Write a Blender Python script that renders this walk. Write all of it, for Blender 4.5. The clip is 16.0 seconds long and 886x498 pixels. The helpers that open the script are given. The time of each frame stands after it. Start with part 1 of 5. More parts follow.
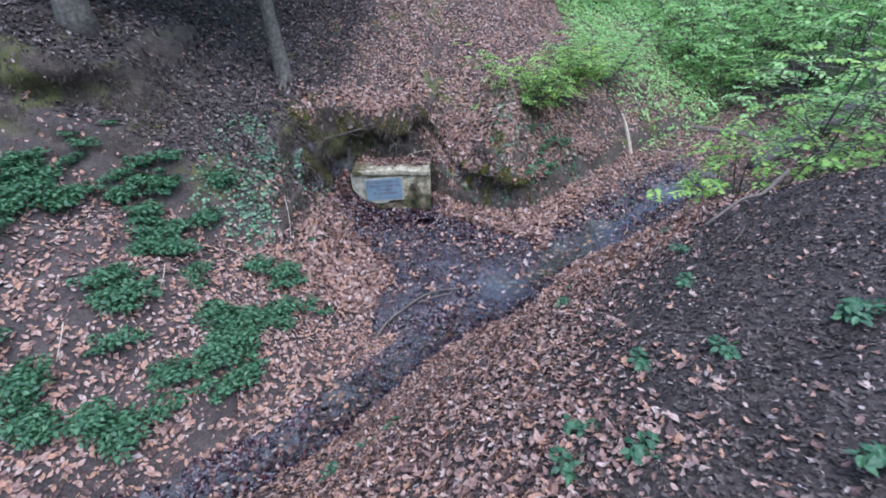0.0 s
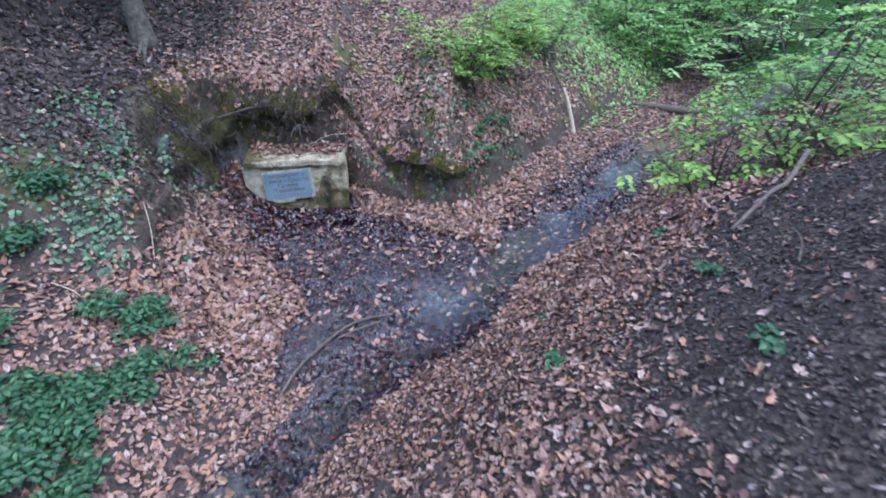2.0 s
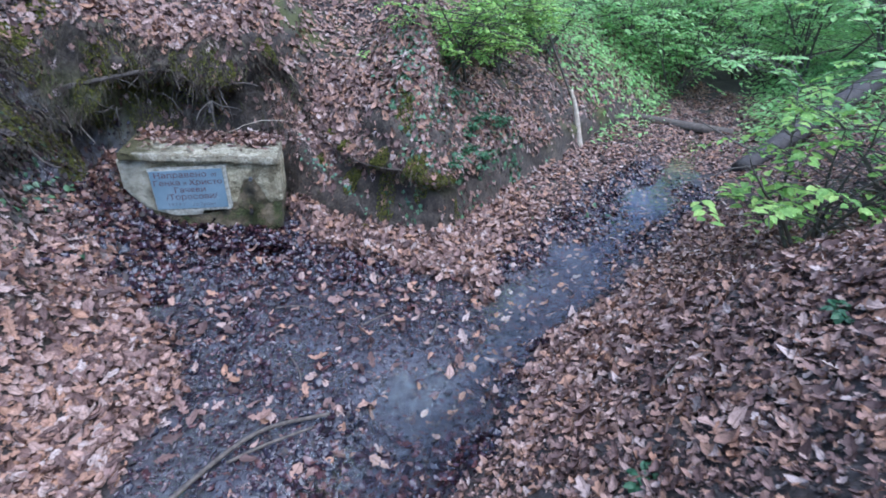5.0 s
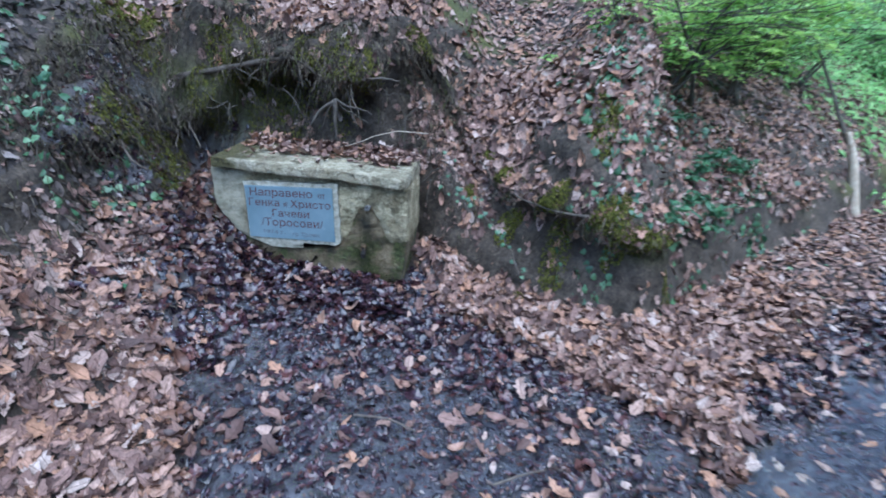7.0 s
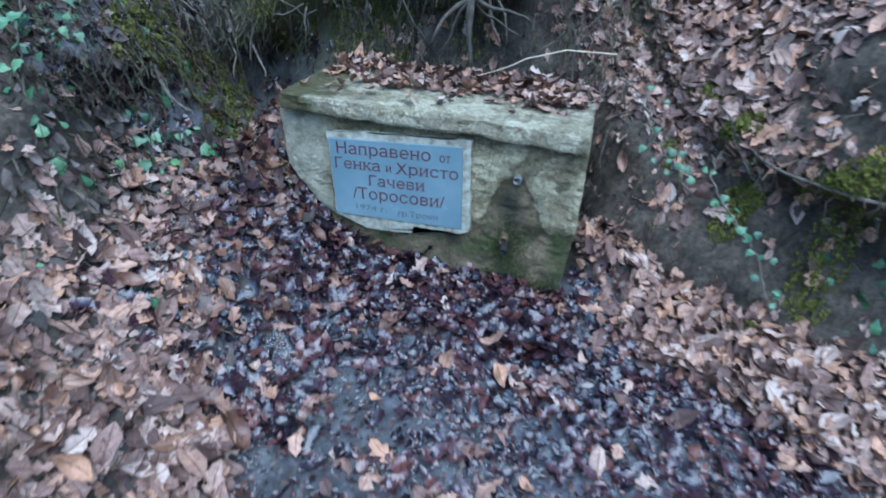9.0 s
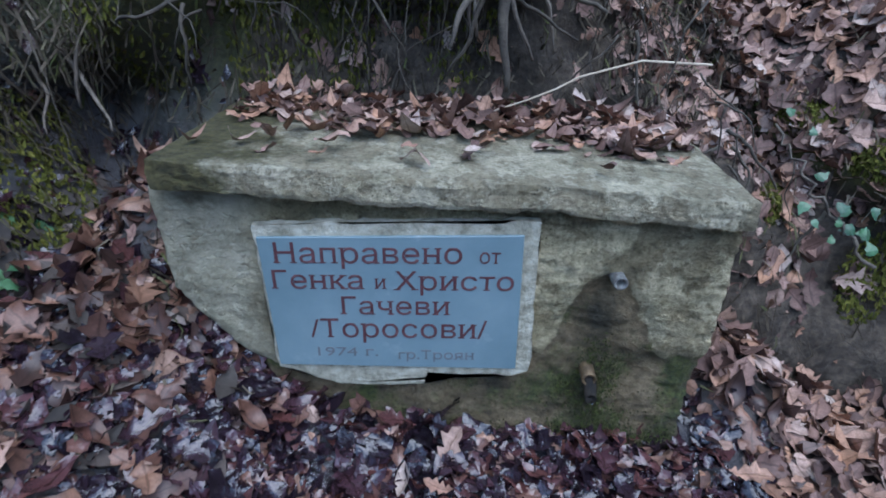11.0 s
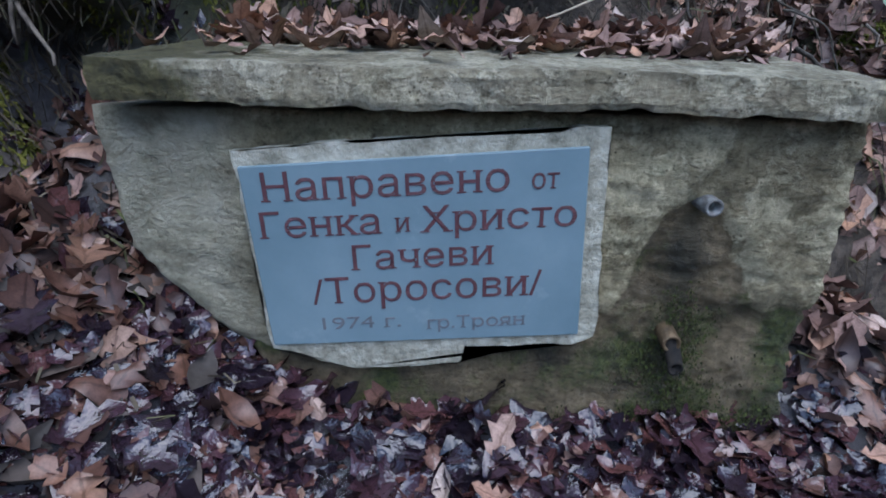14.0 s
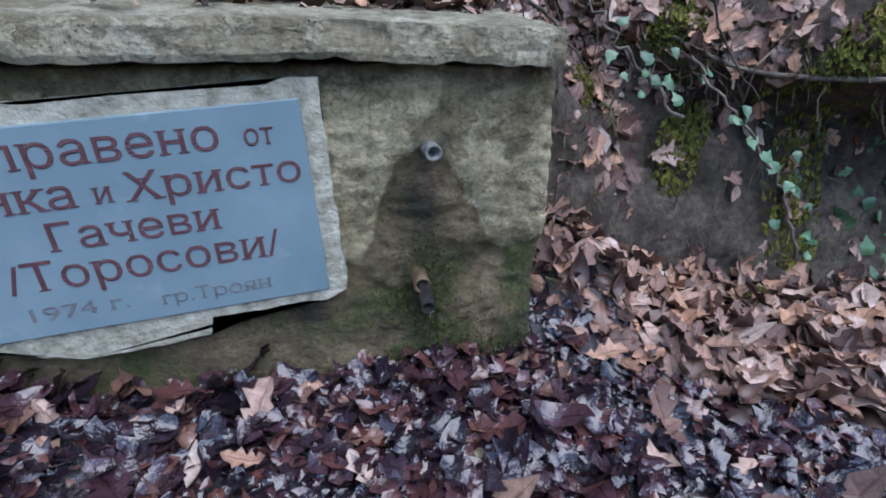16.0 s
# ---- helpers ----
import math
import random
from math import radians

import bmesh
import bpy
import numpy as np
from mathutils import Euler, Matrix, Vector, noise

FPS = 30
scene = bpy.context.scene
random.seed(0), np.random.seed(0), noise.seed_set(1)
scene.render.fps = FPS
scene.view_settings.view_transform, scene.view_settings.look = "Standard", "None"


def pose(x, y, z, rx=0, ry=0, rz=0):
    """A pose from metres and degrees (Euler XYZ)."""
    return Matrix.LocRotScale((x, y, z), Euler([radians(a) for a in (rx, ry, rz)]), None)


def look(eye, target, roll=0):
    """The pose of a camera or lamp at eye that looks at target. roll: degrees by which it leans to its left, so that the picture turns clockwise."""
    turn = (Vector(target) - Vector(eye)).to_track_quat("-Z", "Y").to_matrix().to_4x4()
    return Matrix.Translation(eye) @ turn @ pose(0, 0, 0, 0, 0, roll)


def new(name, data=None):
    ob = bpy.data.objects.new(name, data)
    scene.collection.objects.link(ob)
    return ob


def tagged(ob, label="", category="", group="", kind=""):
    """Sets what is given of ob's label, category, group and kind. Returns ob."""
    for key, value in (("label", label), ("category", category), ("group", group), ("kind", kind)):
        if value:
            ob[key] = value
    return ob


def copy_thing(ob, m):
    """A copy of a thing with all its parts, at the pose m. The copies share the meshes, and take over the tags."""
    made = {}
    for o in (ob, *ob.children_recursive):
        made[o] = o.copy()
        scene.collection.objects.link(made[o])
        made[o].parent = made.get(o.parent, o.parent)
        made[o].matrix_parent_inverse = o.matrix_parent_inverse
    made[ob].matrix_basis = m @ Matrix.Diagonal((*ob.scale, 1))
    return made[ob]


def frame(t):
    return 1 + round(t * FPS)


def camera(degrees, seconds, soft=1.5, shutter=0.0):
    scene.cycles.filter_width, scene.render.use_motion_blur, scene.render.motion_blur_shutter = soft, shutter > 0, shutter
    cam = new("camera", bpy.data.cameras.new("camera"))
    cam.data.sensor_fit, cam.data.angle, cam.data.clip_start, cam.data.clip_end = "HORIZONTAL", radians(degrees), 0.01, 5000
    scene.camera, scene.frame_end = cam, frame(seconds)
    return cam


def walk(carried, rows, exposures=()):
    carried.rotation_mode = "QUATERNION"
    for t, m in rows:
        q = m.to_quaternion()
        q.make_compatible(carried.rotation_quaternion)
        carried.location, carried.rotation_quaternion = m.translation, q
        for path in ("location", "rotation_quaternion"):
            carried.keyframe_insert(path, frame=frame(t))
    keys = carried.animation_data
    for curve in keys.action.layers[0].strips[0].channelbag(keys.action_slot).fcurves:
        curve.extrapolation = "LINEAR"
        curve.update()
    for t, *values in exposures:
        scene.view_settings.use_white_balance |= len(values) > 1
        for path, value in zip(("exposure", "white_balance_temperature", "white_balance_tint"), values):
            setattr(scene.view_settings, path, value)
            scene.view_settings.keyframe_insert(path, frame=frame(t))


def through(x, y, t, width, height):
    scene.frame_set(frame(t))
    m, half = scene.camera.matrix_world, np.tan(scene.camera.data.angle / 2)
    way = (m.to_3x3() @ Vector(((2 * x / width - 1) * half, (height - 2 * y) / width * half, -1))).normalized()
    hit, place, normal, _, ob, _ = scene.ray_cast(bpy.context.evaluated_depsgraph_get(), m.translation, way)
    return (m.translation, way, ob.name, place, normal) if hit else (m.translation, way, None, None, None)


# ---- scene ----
cam = camera(84.8, 16.0, 1.75, 0.35)
METRES, EYE, TILT, LEAN, TURN = 8.2, 3.0, -26.0, 3.0, 0.0
ROWS = [
    (0.0, 0.0, 0.0, 0.0, 0.0, 0.0, 0.0),
    (0.5, -0.001, 0.0455, 0.0027, -1.47, -1.52, 1.86),
    (1.0, -0.0043, 0.0908, 0.0077, -7.67, -4.06, 4.41),
    (1.5, -0.007, 0.1334, 0.0211, -12.98, -4.72, 2.21),
    (2.0, 0.0036, 0.1804, 0.0363, -8.69, -2.2, 2.87),
    (2.5, 0.0037, 0.2278, 0.0442, -9.02, -1.79, 4.18),
    (3.0, 0.0187, 0.2669, 0.0488, -9.29, -1.29, 5.65),
    (3.5, 0.0223, 0.3045, 0.057, -8.19, -0.78, 3.87),
    (4.0, 0.0223, 0.3424, 0.0613, -9.68, -0.69, 2.95),
    (6.5, 0.0463, 0.5574, 0.0641, -9.73, 2.77, -8.61),
    (7.0, 0.0397, 0.6139, 0.0767, 4.72, 5.09, -8.38),
    (7.5, 0.0423, 0.6455, 0.0825, 7.84, -0.41, -7.69),
    (8.0, 0.0452, 0.6675, 0.0898, 13.5, -1.4, -10.82),
    (8.5, 0.0175, 0.6999, 0.0949, 15.07, -0.77, -10.51),
    (9.0, -0.0358, 0.7401, 0.1129, 13.14, -5.0, -10.85),
    (11.5, -0.1115, 0.8557, 0.1308, -0.72, 3.71, -3.29),
    (12.0, -0.1182, 0.8654, 0.1261, 0.29, 6.13, -2.9),
    (12.5, -0.1178, 0.8688, 0.1254, -0.68, 6.07, -1.53),
    (13.0, -0.1167, 0.8712, 0.1208, -1.15, 8.25, -0.76),
    (13.5, -0.1162, 0.8754, 0.1148, -1.22, 6.13, -0.97),
    (14.0, -0.1156, 0.8745, 0.1131, -1.01, 4.6, -1.4),
    (14.5, -0.1108, 0.8734, 0.1123, -2.92, 3.53, -0.31),
    (15.0, -0.1004, 0.8737, 0.1121, -8.89, 1.59, 3.54),
    (15.5, -0.0914, 0.8725, 0.1107, -13.89, 0.8, 5.28),
    (16.0, -0.086, 0.8705, 0.1094, -15.43, 0.23, 5.55),
]
EXPOSURES = [(0.0, 1.7, 5800, 16), (3.5, 1.69, 5520, 16), (7.0, 1.74, 5250, 6), (9.0, 1.86, 5000, -2), (11.5, 1.41, 5550, 9), (13.0, 1.39, 5600, 10), (14.5, 1.4, 5720, 10), (16.0, 1.67, 5850, 11)]
walk(cam, [(t, pose(0, 0, EYE, TILT, LEAN, TURN) @ pose(METRES * x, METRES * y, METRES * z, 90 + pitch, roll, yaw)) for t, x, y, z, yaw, pitch, roll in ROWS], EXPOSURES)

# ---- world and light ----
world = bpy.data.worlds.new("world")
scene.world = world
world.use_nodes = True
wn, wl = world.node_tree.nodes, world.node_tree.links
sky = wn.new("ShaderNodeTexSky")
sky.sky_type, sky.sun_disc = "NISHITA", False
sky.sun_elevation, sky.sun_rotation = radians(67), radians(150)
wn["Background"].inputs["Strength"].default_value = 0.15
wl.new(sky.outputs[0], wn["Background"].inputs["Color"])
sun = new("sun", bpy.data.lights.new("sun", "SUN"))
sun.data.energy, sun.data.angle, sun.data.color = 1.55, radians(75), (0.97, 0.98, 1.0)
sun.matrix_world = look((3, 1.5, 13), (0, 6, 0))


# ---- small tools ----
rng = np.random.default_rng(7)


def ease(e0, e1, v):
    t = np.clip((v - e0) / (e1 - e0), 0, 1)
    return t * t * (3 - 2 * t)


def curve(xs, ys, v):
    """A smooth line through a few knots."""
    xs, ys = np.array(xs, float), np.array(ys, float)
    m = np.gradient(ys, xs)
    v = np.clip(np.asarray(v, float), xs[0], xs[-1])
    i = np.clip(np.searchsorted(xs, v) - 1, 0, len(xs) - 2)
    h = xs[i + 1] - xs[i]
    t = (v - xs[i]) / h
    return ((1 + 2 * t) * (1 - t) ** 2 * ys[i] + t * (1 - t) ** 2 * h * m[i]
            + t * t * (3 - 2 * t) * ys[i + 1] + t * t * (t - 1) * h * m[i + 1])


def vnoise(x, y, seed=0):
    """Smooth value noise between -1 and 1, one unit to a cell."""
    xi, yi = np.floor(x), np.floor(y)
    fx, fy = x - xi, y - yi
    fx, fy = fx * fx * (3 - 2 * fx), fy * fy * (3 - 2 * fy)

    def h(i, j):
        v = np.sin(i * 127.1 + j * 311.7 + seed * 74.7) * 43758.5453
        return 2 * (v - np.floor(v)) - 1
    return (h(xi, yi) * (1 - fx) + h(xi + 1, yi) * fx) * (1 - fy) + (h(xi, yi + 1) * (1 - fx) + h(xi + 1, yi + 1) * fx) * fy


# ---- the lie of the land ----
def stream(x, y):
    """Way along the brook (upstream), distance from its middle (left positive) and the height of its bed."""
    x = x + 0.13
    a, b = 0.719 * x + 0.695 * y, -0.695 * x + 0.719 * y
    mid = curve([-8, 0.2, 1.8, 2.9, 4.3, 5.7, 7.0, 8.5, 14, 30], [3.7, 3.54, 3.45, 3.55, 3.3, 3.36, 3.28, 3.12, 3.4, 5], a)
    bed = curve([-30, 0.2, 1.8, 2.9, 4.3, 5.7, 8.5, 14, 60], [-2.2, -0.78, -0.64, -0.52, -0.26, -0.2, 0.1, 0.6, 4.0], a)
    return a, b - mid, bed


def pools(x, y):
    """Hollows of the brook bed in which clear water stands."""
    out = 0.0
    for px, py, pr in ((0.56, 5.58, 0.3), (1.5, 6.6, 0.28), (2.4, 7.25, 0.26), (3.9, 8.35, 0.34), (-1.3, 3.9, 0.25)):
        out = out + np.exp(-((x - px) ** 2 + (y - py) ** 2 * 0.8) / pr ** 2)
    return np.minimum(out, 1.0)


def ground(x, y):
    x, y = np.asarray(x, float), np.asarray(y, float)
    a, d, bed = stream(x, y)
    n1 = vnoise(x * 0.9, y * 0.9, 1)
    n2 = vnoise(x * 2.7, y * 2.7, 2)
    n3 = vnoise(x * 8, y * 8, 3)
    # the bank that the walker comes down
    r = np.maximum(-d - 0.4 * ease(5.6, 8, a), 0)
    right = curve([0, 0.25, 0.6, 0.85, 1.7, 2.35, 2.85, 3.5, 6, 12, 30, 400],
                  [0, 0.0, 0.2, 0.4, 1.22, 1.65, 1.95, 2.2, 2.5, 4.5, 11, 60], r)
    right = right * (1 - 0.45 * ease(5.2, 7.6, a) * ease(9, 3, r))
    # the far bank: two foot lines that meet in the hollow of the fountain, a steep step and the slope above
    side = curve([-30, 0, 2.5, 3.5, 4.4, 5.2, 6.0, 6.8, 7.5, 8.4, 30], [-8, -4.6, -2.75, -2.15, -1.6, -1.5, -1.68, -1.9, -2.05, -1.9, -1.9], y) - x + 0.1 * n2
    back = y - curve([-9, -1.9, -0.4, 0.0, 0.5, 1.15, 1.6, 2.2, 3.5, 5, 8, 40], [8.12, 8.12, 8.12, 7.95, 7.78, 7.68, 8.1, 8.75, 9.85, 11.2, 13.6, 42], x) + 0.06 * n2
    side, back = np.maximum(side, 0), np.maximum(back * np.where(x > 1.3, 0.75, 1.0), 0)
    beyond = np.sqrt(side ** 2 + back ** 2)
    share = back ** 2 / (beyond ** 2 + 1e-6)
    step = share * curve([-9, -2.4, -1.0, -0.45, -0.1, 0.4, 0.8, 1.3, 3, 6, 40], [0.9, 1.3, 1.3, 0.95, 0.45, 0.4, 0.42, 0.4, 0.3, 0.2, 0.2], x) \
        + (1 - share) * curve([-9, 3, 4.4, 5.2, 6, 6.8, 7.6, 12], [0.0, 0.02, 0.05, 0.08, 0.2, 0.5, 0.75, 1.0], y)
    swell = share * curve([-9, -1.0, -0.2, 0.4, 1.3, 3, 6, 40], [0.0, 0.0, 0.42, 0.42, 0.38, 0.3, 0.1, 0.0], x)
    slope = share * 0.45 + (1 - share) * 0.5
    sharp = 0.42 - share * curve([-9, -1, -0.2, 9], [0.22, 0.22, 0.27, 0.27], x)
    left = step * (1 - np.exp(-(beyond / sharp) ** 2)) + swell * (1 - np.exp(-(beyond / 0.5) ** 2)) + slope * np.minimum(beyond, 16) + 0.12 * np.maximum(beyond - 16, 0)
    left = left + 0.24 * np.exp(-((x + 1.78) / 0.12) ** 2 - ((y - 7.95) / 0.22) ** 2) + 0.16 * np.exp(-((x + 0.22) / 0.16) ** 2 - ((y - 8.12) / 0.14) ** 2)
    left = left + 0.2 * np.exp(-((x + 0.16) / 0.2) ** 2 - ((y - 7.86) / 0.2) ** 2)
    dl = np.maximum(d, 0)
    left = left + 0.03 * np.minimum(dl, 3) + 0.1 * ease(6.9, 7.7, y) * ease(1.6, 0.4, x) * ease(9, 8.2, y) + 0.42 * ease(-1.15, -1.95, x) * ease(5.6, 6.6, y)
    # washed-out ledge below the tree high on the bank
    face = y - curve([-12, -6.2, -5.4, -4.6, -4.0, 40], [6.6, 6.75, 6.8, 7.05, 7.4, 7.4], x) + 0.12 * n2
    left = left + 0.5 * ease(-0.15, 0.3, face) * ease(-3.9, -4.6, x) * ease(4.5, 1.5, face)
    # gully of leaves that comes down beside the fountain, and the mossy rib next to it
    gx = x - 0.05 - 0.3 * (y - 8.2)
    above = ease(0.05, 0.5, back)
    left = left - 0.14 * np.exp(-(gx / 0.35) ** 2) * above * ease(13, 9, y) + 0.26 * np.exp(-((gx - 0.85) / 0.3) ** 2) * above * ease(12, 9, y)
    left = left + 0.22 * np.exp(-((gx + 0.9) / 0.4) ** 2) * above * ease(11, 9, y)
    z = bed + np.where(d > 0, left, right)
    z = z - 0.07 * np.exp(-(d / (0.26 + 0.1 * n1)) ** 2) - 0.085 * pools(x, y)
    far = ease(3, 12, np.abs(d))
    z = z + 0.05 * n1 * (0.6 + 4 * far) * ease(0.2, 1.2, np.abs(d)) + 0.022 * n2 + 0.012 * n3
    return z - 0.052 * np.clip(x, -6, 6)


def lip(x):
    """Height of the turf lip under which the bank is washed out."""
    return curve([-3.2, -2.5, -2.15, -1.85, -1.65, -1.3, -0.8, -0.35, -0.05, 0.2, 0.5, 0.9, 1.3, 1.9],
                 [0.7, 0.74, 0.86, 0.98, 1.27, 1.3, 1.24, 1.32, 0.86, 0.58, 0.52, 0.42, 0.36, 0.3], x) + 0.05 * vnoise(x * 4.1, x * 0 + 3, 81)


def jut(x, y, z):
    """How far the eroded bank leans out over its washed-out foot: forward above the lip, hollow below it."""
    edge = lip(x)
    near = ease(-3.0, -2.4, x) * ease(9.6, 8.8, y) * ease(6.7, 7.4, y)
    reach = near * curve([-3, -2.3, -1.75, -0.6, -0.3, -0.05, 0.35, 1.2, 1.6, 3], [0.16, 0.22, 0.3, 0.3, 0.12, 0.08, 0.22, 0.2, 0.0, 0.0], x)
    ragged = 0.85 + 0.3 * vnoise(x * 5, z * 3, 82)
    hollow = 0.06 * ease(edge - 0.5, edge - 0.2, z) * ease(edge + 0.02, edge - 0.1, z) * (reach > 0.02)
    high = ease(-4.1, -4.7, x) * ease(5.8, 6.4, y) * ease(9.5, 8.3, y) * ease(2.25, 2.6, z)
    return near * hollow - reach * ease(edge - 0.1, edge + 0.06, z) * ragged - 0.35 * high * (0.8 + 0.4 * vnoise(x * 3, z * 3, 83))


def slant(x, y, e=0.05):
    gx = (ground(x + e, y) - ground(x - e, y)) / (2 * e)
    gy = (ground(x, y + e) - ground(x, y - e)) / (2 * e)
    n = np.stack([-gx, -gy, np.ones_like(gx)], -1)
    return n / np.linalg.norm(n, axis=-1, keepdims=True)


def wetness(x, y):
    """How wet the ground is: brook bed and the seep below the fountain."""
    a, d, bed = stream(x, y)
    n = 0.12 * vnoise(x * 2.2, y * 2.2, 11) + 0.06 * vnoise(x * 6, y * 6, 12)
    bank = ease(0.55, 0.3, np.abs(d) * np.where(d < 0, 1.25, 1.0) / (0.68 + 0.57 * ease(4.0, 7, a) + 0.25 * ease(6, 7.5, a)) + n) * ease(10.8, 9.2, a)
    lo = curve([3, 5.2, 6.0, 6.5, 7.5, 8], [-1.0, -1.05, -0.95, -1.15, -1.95, -2.0], y)
    hi = curve([3, 5.2, 6.0, 6.5, 7.0, 7.25, 7.5, 8], [1.2, 1.15, 1.3, 1.3, 0.9, 0.45, -0.12, -0.4], y)
    seep = ease(-0.12, 0.2, x - lo + n) * ease(-0.2, 0.25, hi - x + n) * ease(4.6, 5.2, y) * ease(7.9, 7.65, y) * (d > -0.4)
    niche = 0.75 * ease(-2.6, -2.35, x) * ease(-1.5, -1.7, x) * ease(7.5, 7.62, y + n) * ease(8.35, 8.2, y)
    return np.maximum(np.maximum(bank, seep), niche)


# ---- materials ----
def material(name):
    m = bpy.data.materials.new(name)
    m.use_nodes = True
    return m, m.node_tree.nodes, m.node_tree.links, m.node_tree.nodes["Principled BSDF"]


def ramp(nodes, links, fac, stops):
    r = nodes.new("ShaderNodeValToRGB")
    while len(r.color_ramp.elements) < len(stops):
        r.color_ramp.elements.new(0.5)
    for e, (p, c) in zip(r.color_ramp.elements, stops):
        e.position, e.color = p, (*c, 1)
    links.new(fac, r.inputs[0])
    return r.outputs[0]


def noise_tex(nodes, links, scale, detail=4, rough=0.6, coords=None):
    t = nodes.new("ShaderNodeTexNoise")
    t.inputs["Scale"].default_value, t.inputs["Detail"].default_value, t.inputs["Roughness"].default_value = scale, detail, rough
    if coords is None:
        g = nodes.new("ShaderNodeNewGeometry")
        coords = g.outputs["Position"]
    links.new(coords, t.inputs["Vector"])
    return t.outputs["Fac"]


def mix(nodes, links, fac, a, b, kind="MIX"):
    m = nodes.new("ShaderNodeMix")
    m.data_type, m.blend_type = "RGBA", kind
    for sock, v in ((m.inputs["Factor"], fac), (m.inputs["A"], a), (m.inputs["B"], b)):
        if isinstance(v, (int, float)):
            sock.default_value = v
        elif isinstance(v, tuple):
            sock.default_value = (*v, 1)
        else:
            links.new(v, sock)
    return m.outputs["Result"]


def bump(nodes, links, bsdf, height, strength=0.4, distance=0.01):
    b = nodes.new("ShaderNodeBump")
    b.inputs["Strength"].default_value, b.inputs["Distance"].default_value = strength, distance
    links.new(height, b.inputs["Height"])
    links.new(b.outputs[0], bsdf.inputs["Normal"])


def plain(name, stops, scale=20, rough=0.8, relief=0.3, metal=0.0, fine=None):
    """A surface in a few shades of one stuff, with grain and relief."""
    m, n, l, p = material(name)
    f = noise_tex(n, l, scale)
    l.new(ramp(n, l, f, stops), p.inputs["Base Color"])
    p.inputs["Roughness"].default_value, p.inputs["Metallic"].default_value = rough, metal
    bump(n, l, p, noise_tex(n, l, fine or scale * 4), relief, 0.006)
    return m


def leafy(name, stops, rough=0.6, shine=0.3, through=0.0, blotch=60, single=False, ribbed=False):
    """Leaves: each its own shade, with blotches; thin green ones let light through."""
    m, n, l, p = material(name)
    g = n.new("ShaderNodeNewGeometry")
    o = n.new("ShaderNodeObjectInfo")
    c = ramp(n, l, o.outputs["Random"] if single else g.outputs["Random Per Island"], stops)
    spot = ramp(n, l, noise_tex(n, l, blotch, 3), [(0.3, (0.62, 0.6, 0.58)), (0.7, (1.1, 1.1, 1.1))])
    c = mix(n, l, 1.0, c, spot, "MULTIPLY")
    if ribbed:
        rib = n.new("ShaderNodeAttribute")
        rib.attribute_name = "rib"
        c = mix(n, l, 1.0, c, ramp(n, l, rib.outputs["Fac"], [(0.0, (0.72, 0.69, 0.66)), (0.2, (1.0, 1.0, 1.0)), (0.86, (1.05, 1.04, 1.03)), (0.93, (0.62, 0.58, 0.55))]), "MULTIPLY")
        c = mix(n, l, 1.0, c, ramp(n, l, noise_tex(n, l, 260, 3, 0.7), [(0.3, (0.72, 0.7, 0.68)), (0.65, (1.12, 1.12, 1.12))]), "MULTIPLY")
    l.new(c, p.inputs["Base Color"])
    p.inputs["Roughness"].default_value = rough
    p.inputs["Specular IOR Level"].default_value = shine
    if through:
        t = n.new("ShaderNodeBsdfTranslucent")
        l.new(c, t.inputs["Color"])
        s = n.new("ShaderNodeMixShader")
        s.inputs[0].default_value = through
        l.new(p.outputs[0], s.inputs[1])
        l.new(t.outputs[0], s.inputs[2])
        l.new(s.outputs[0], n["Material Output"].inputs["Surface"])
    return m


def ground_material():
    m, n, l, p = material("forest_soil")
    soil = ramp(n, l, noise_tex(n, l, 3.0, 6), [(0.3, (0.022, 0.018, 0.016)), (0.5, (0.045, 0.036, 0.032)), (0.7, (0.078, 0.064, 0.056))])
    crumbs = ramp(n, l, noise_tex(n, l, 45, 4), [(0.35, (0.5, 0.48, 0.46)), (0.65, (1.3, 1.25, 1.2))])
    soil = mix(n, l, 1.0, soil, crumbs, "MULTIPLY")
    mud = ramp(n, l, noise_tex(n, l, 12, 5), [(0.3, (0.026, 0.025, 0.031)), (0.52, (0.055, 0.054, 0.064)), (0.72, (0.105, 0.105, 0.118))])
    w = n.new("ShaderNodeAttribute")
    w.attribute_name = "wet"
    k = n.new("ShaderNodeAttribute")
    k.attribute_name = "moss"
    green = ramp(n, l, noise_tex(n, l, 70, 5), [(0.3, (0.03, 0.034, 0.01)), (0.55, (0.075, 0.078, 0.02)), (0.75, (0.13, 0.125, 0.035))])
    e = n.new("ShaderNodeAttribute")
    e.attribute_name = "earth"
    raw = mix(n, l, 1.0, ramp(n, l, noise_tex(n, l, 7, 8, 0.7), [(0.3, (0.026, 0.021, 0.016)), (0.5, (0.056, 0.045, 0.034)), (0.7, (0.105, 0.086, 0.066))]), crumbs, "MULTIPLY")
    soil = mix(n, l, e.outputs["Fac"], soil, raw)
    soil = mix(n, l, k.outputs["Fac"], soil, green)
    l.new(mix(n, l, w.outputs["Fac"], soil, mud), p.inputs["Base Color"])
    r = n.new("ShaderNodeMapRange")
    r.inputs["To Min"].default_value, r.inputs["To Max"].default_value = 0.95, 0.13
    l.new(w.outputs["Fac"], r.inputs["Value"])
    l.new(r.outputs[0], p.inputs["Roughness"])
    bump(n, l, p, noise_tex(n, l, 38, 8, 0.7), 0.7, 0.02)
    return m


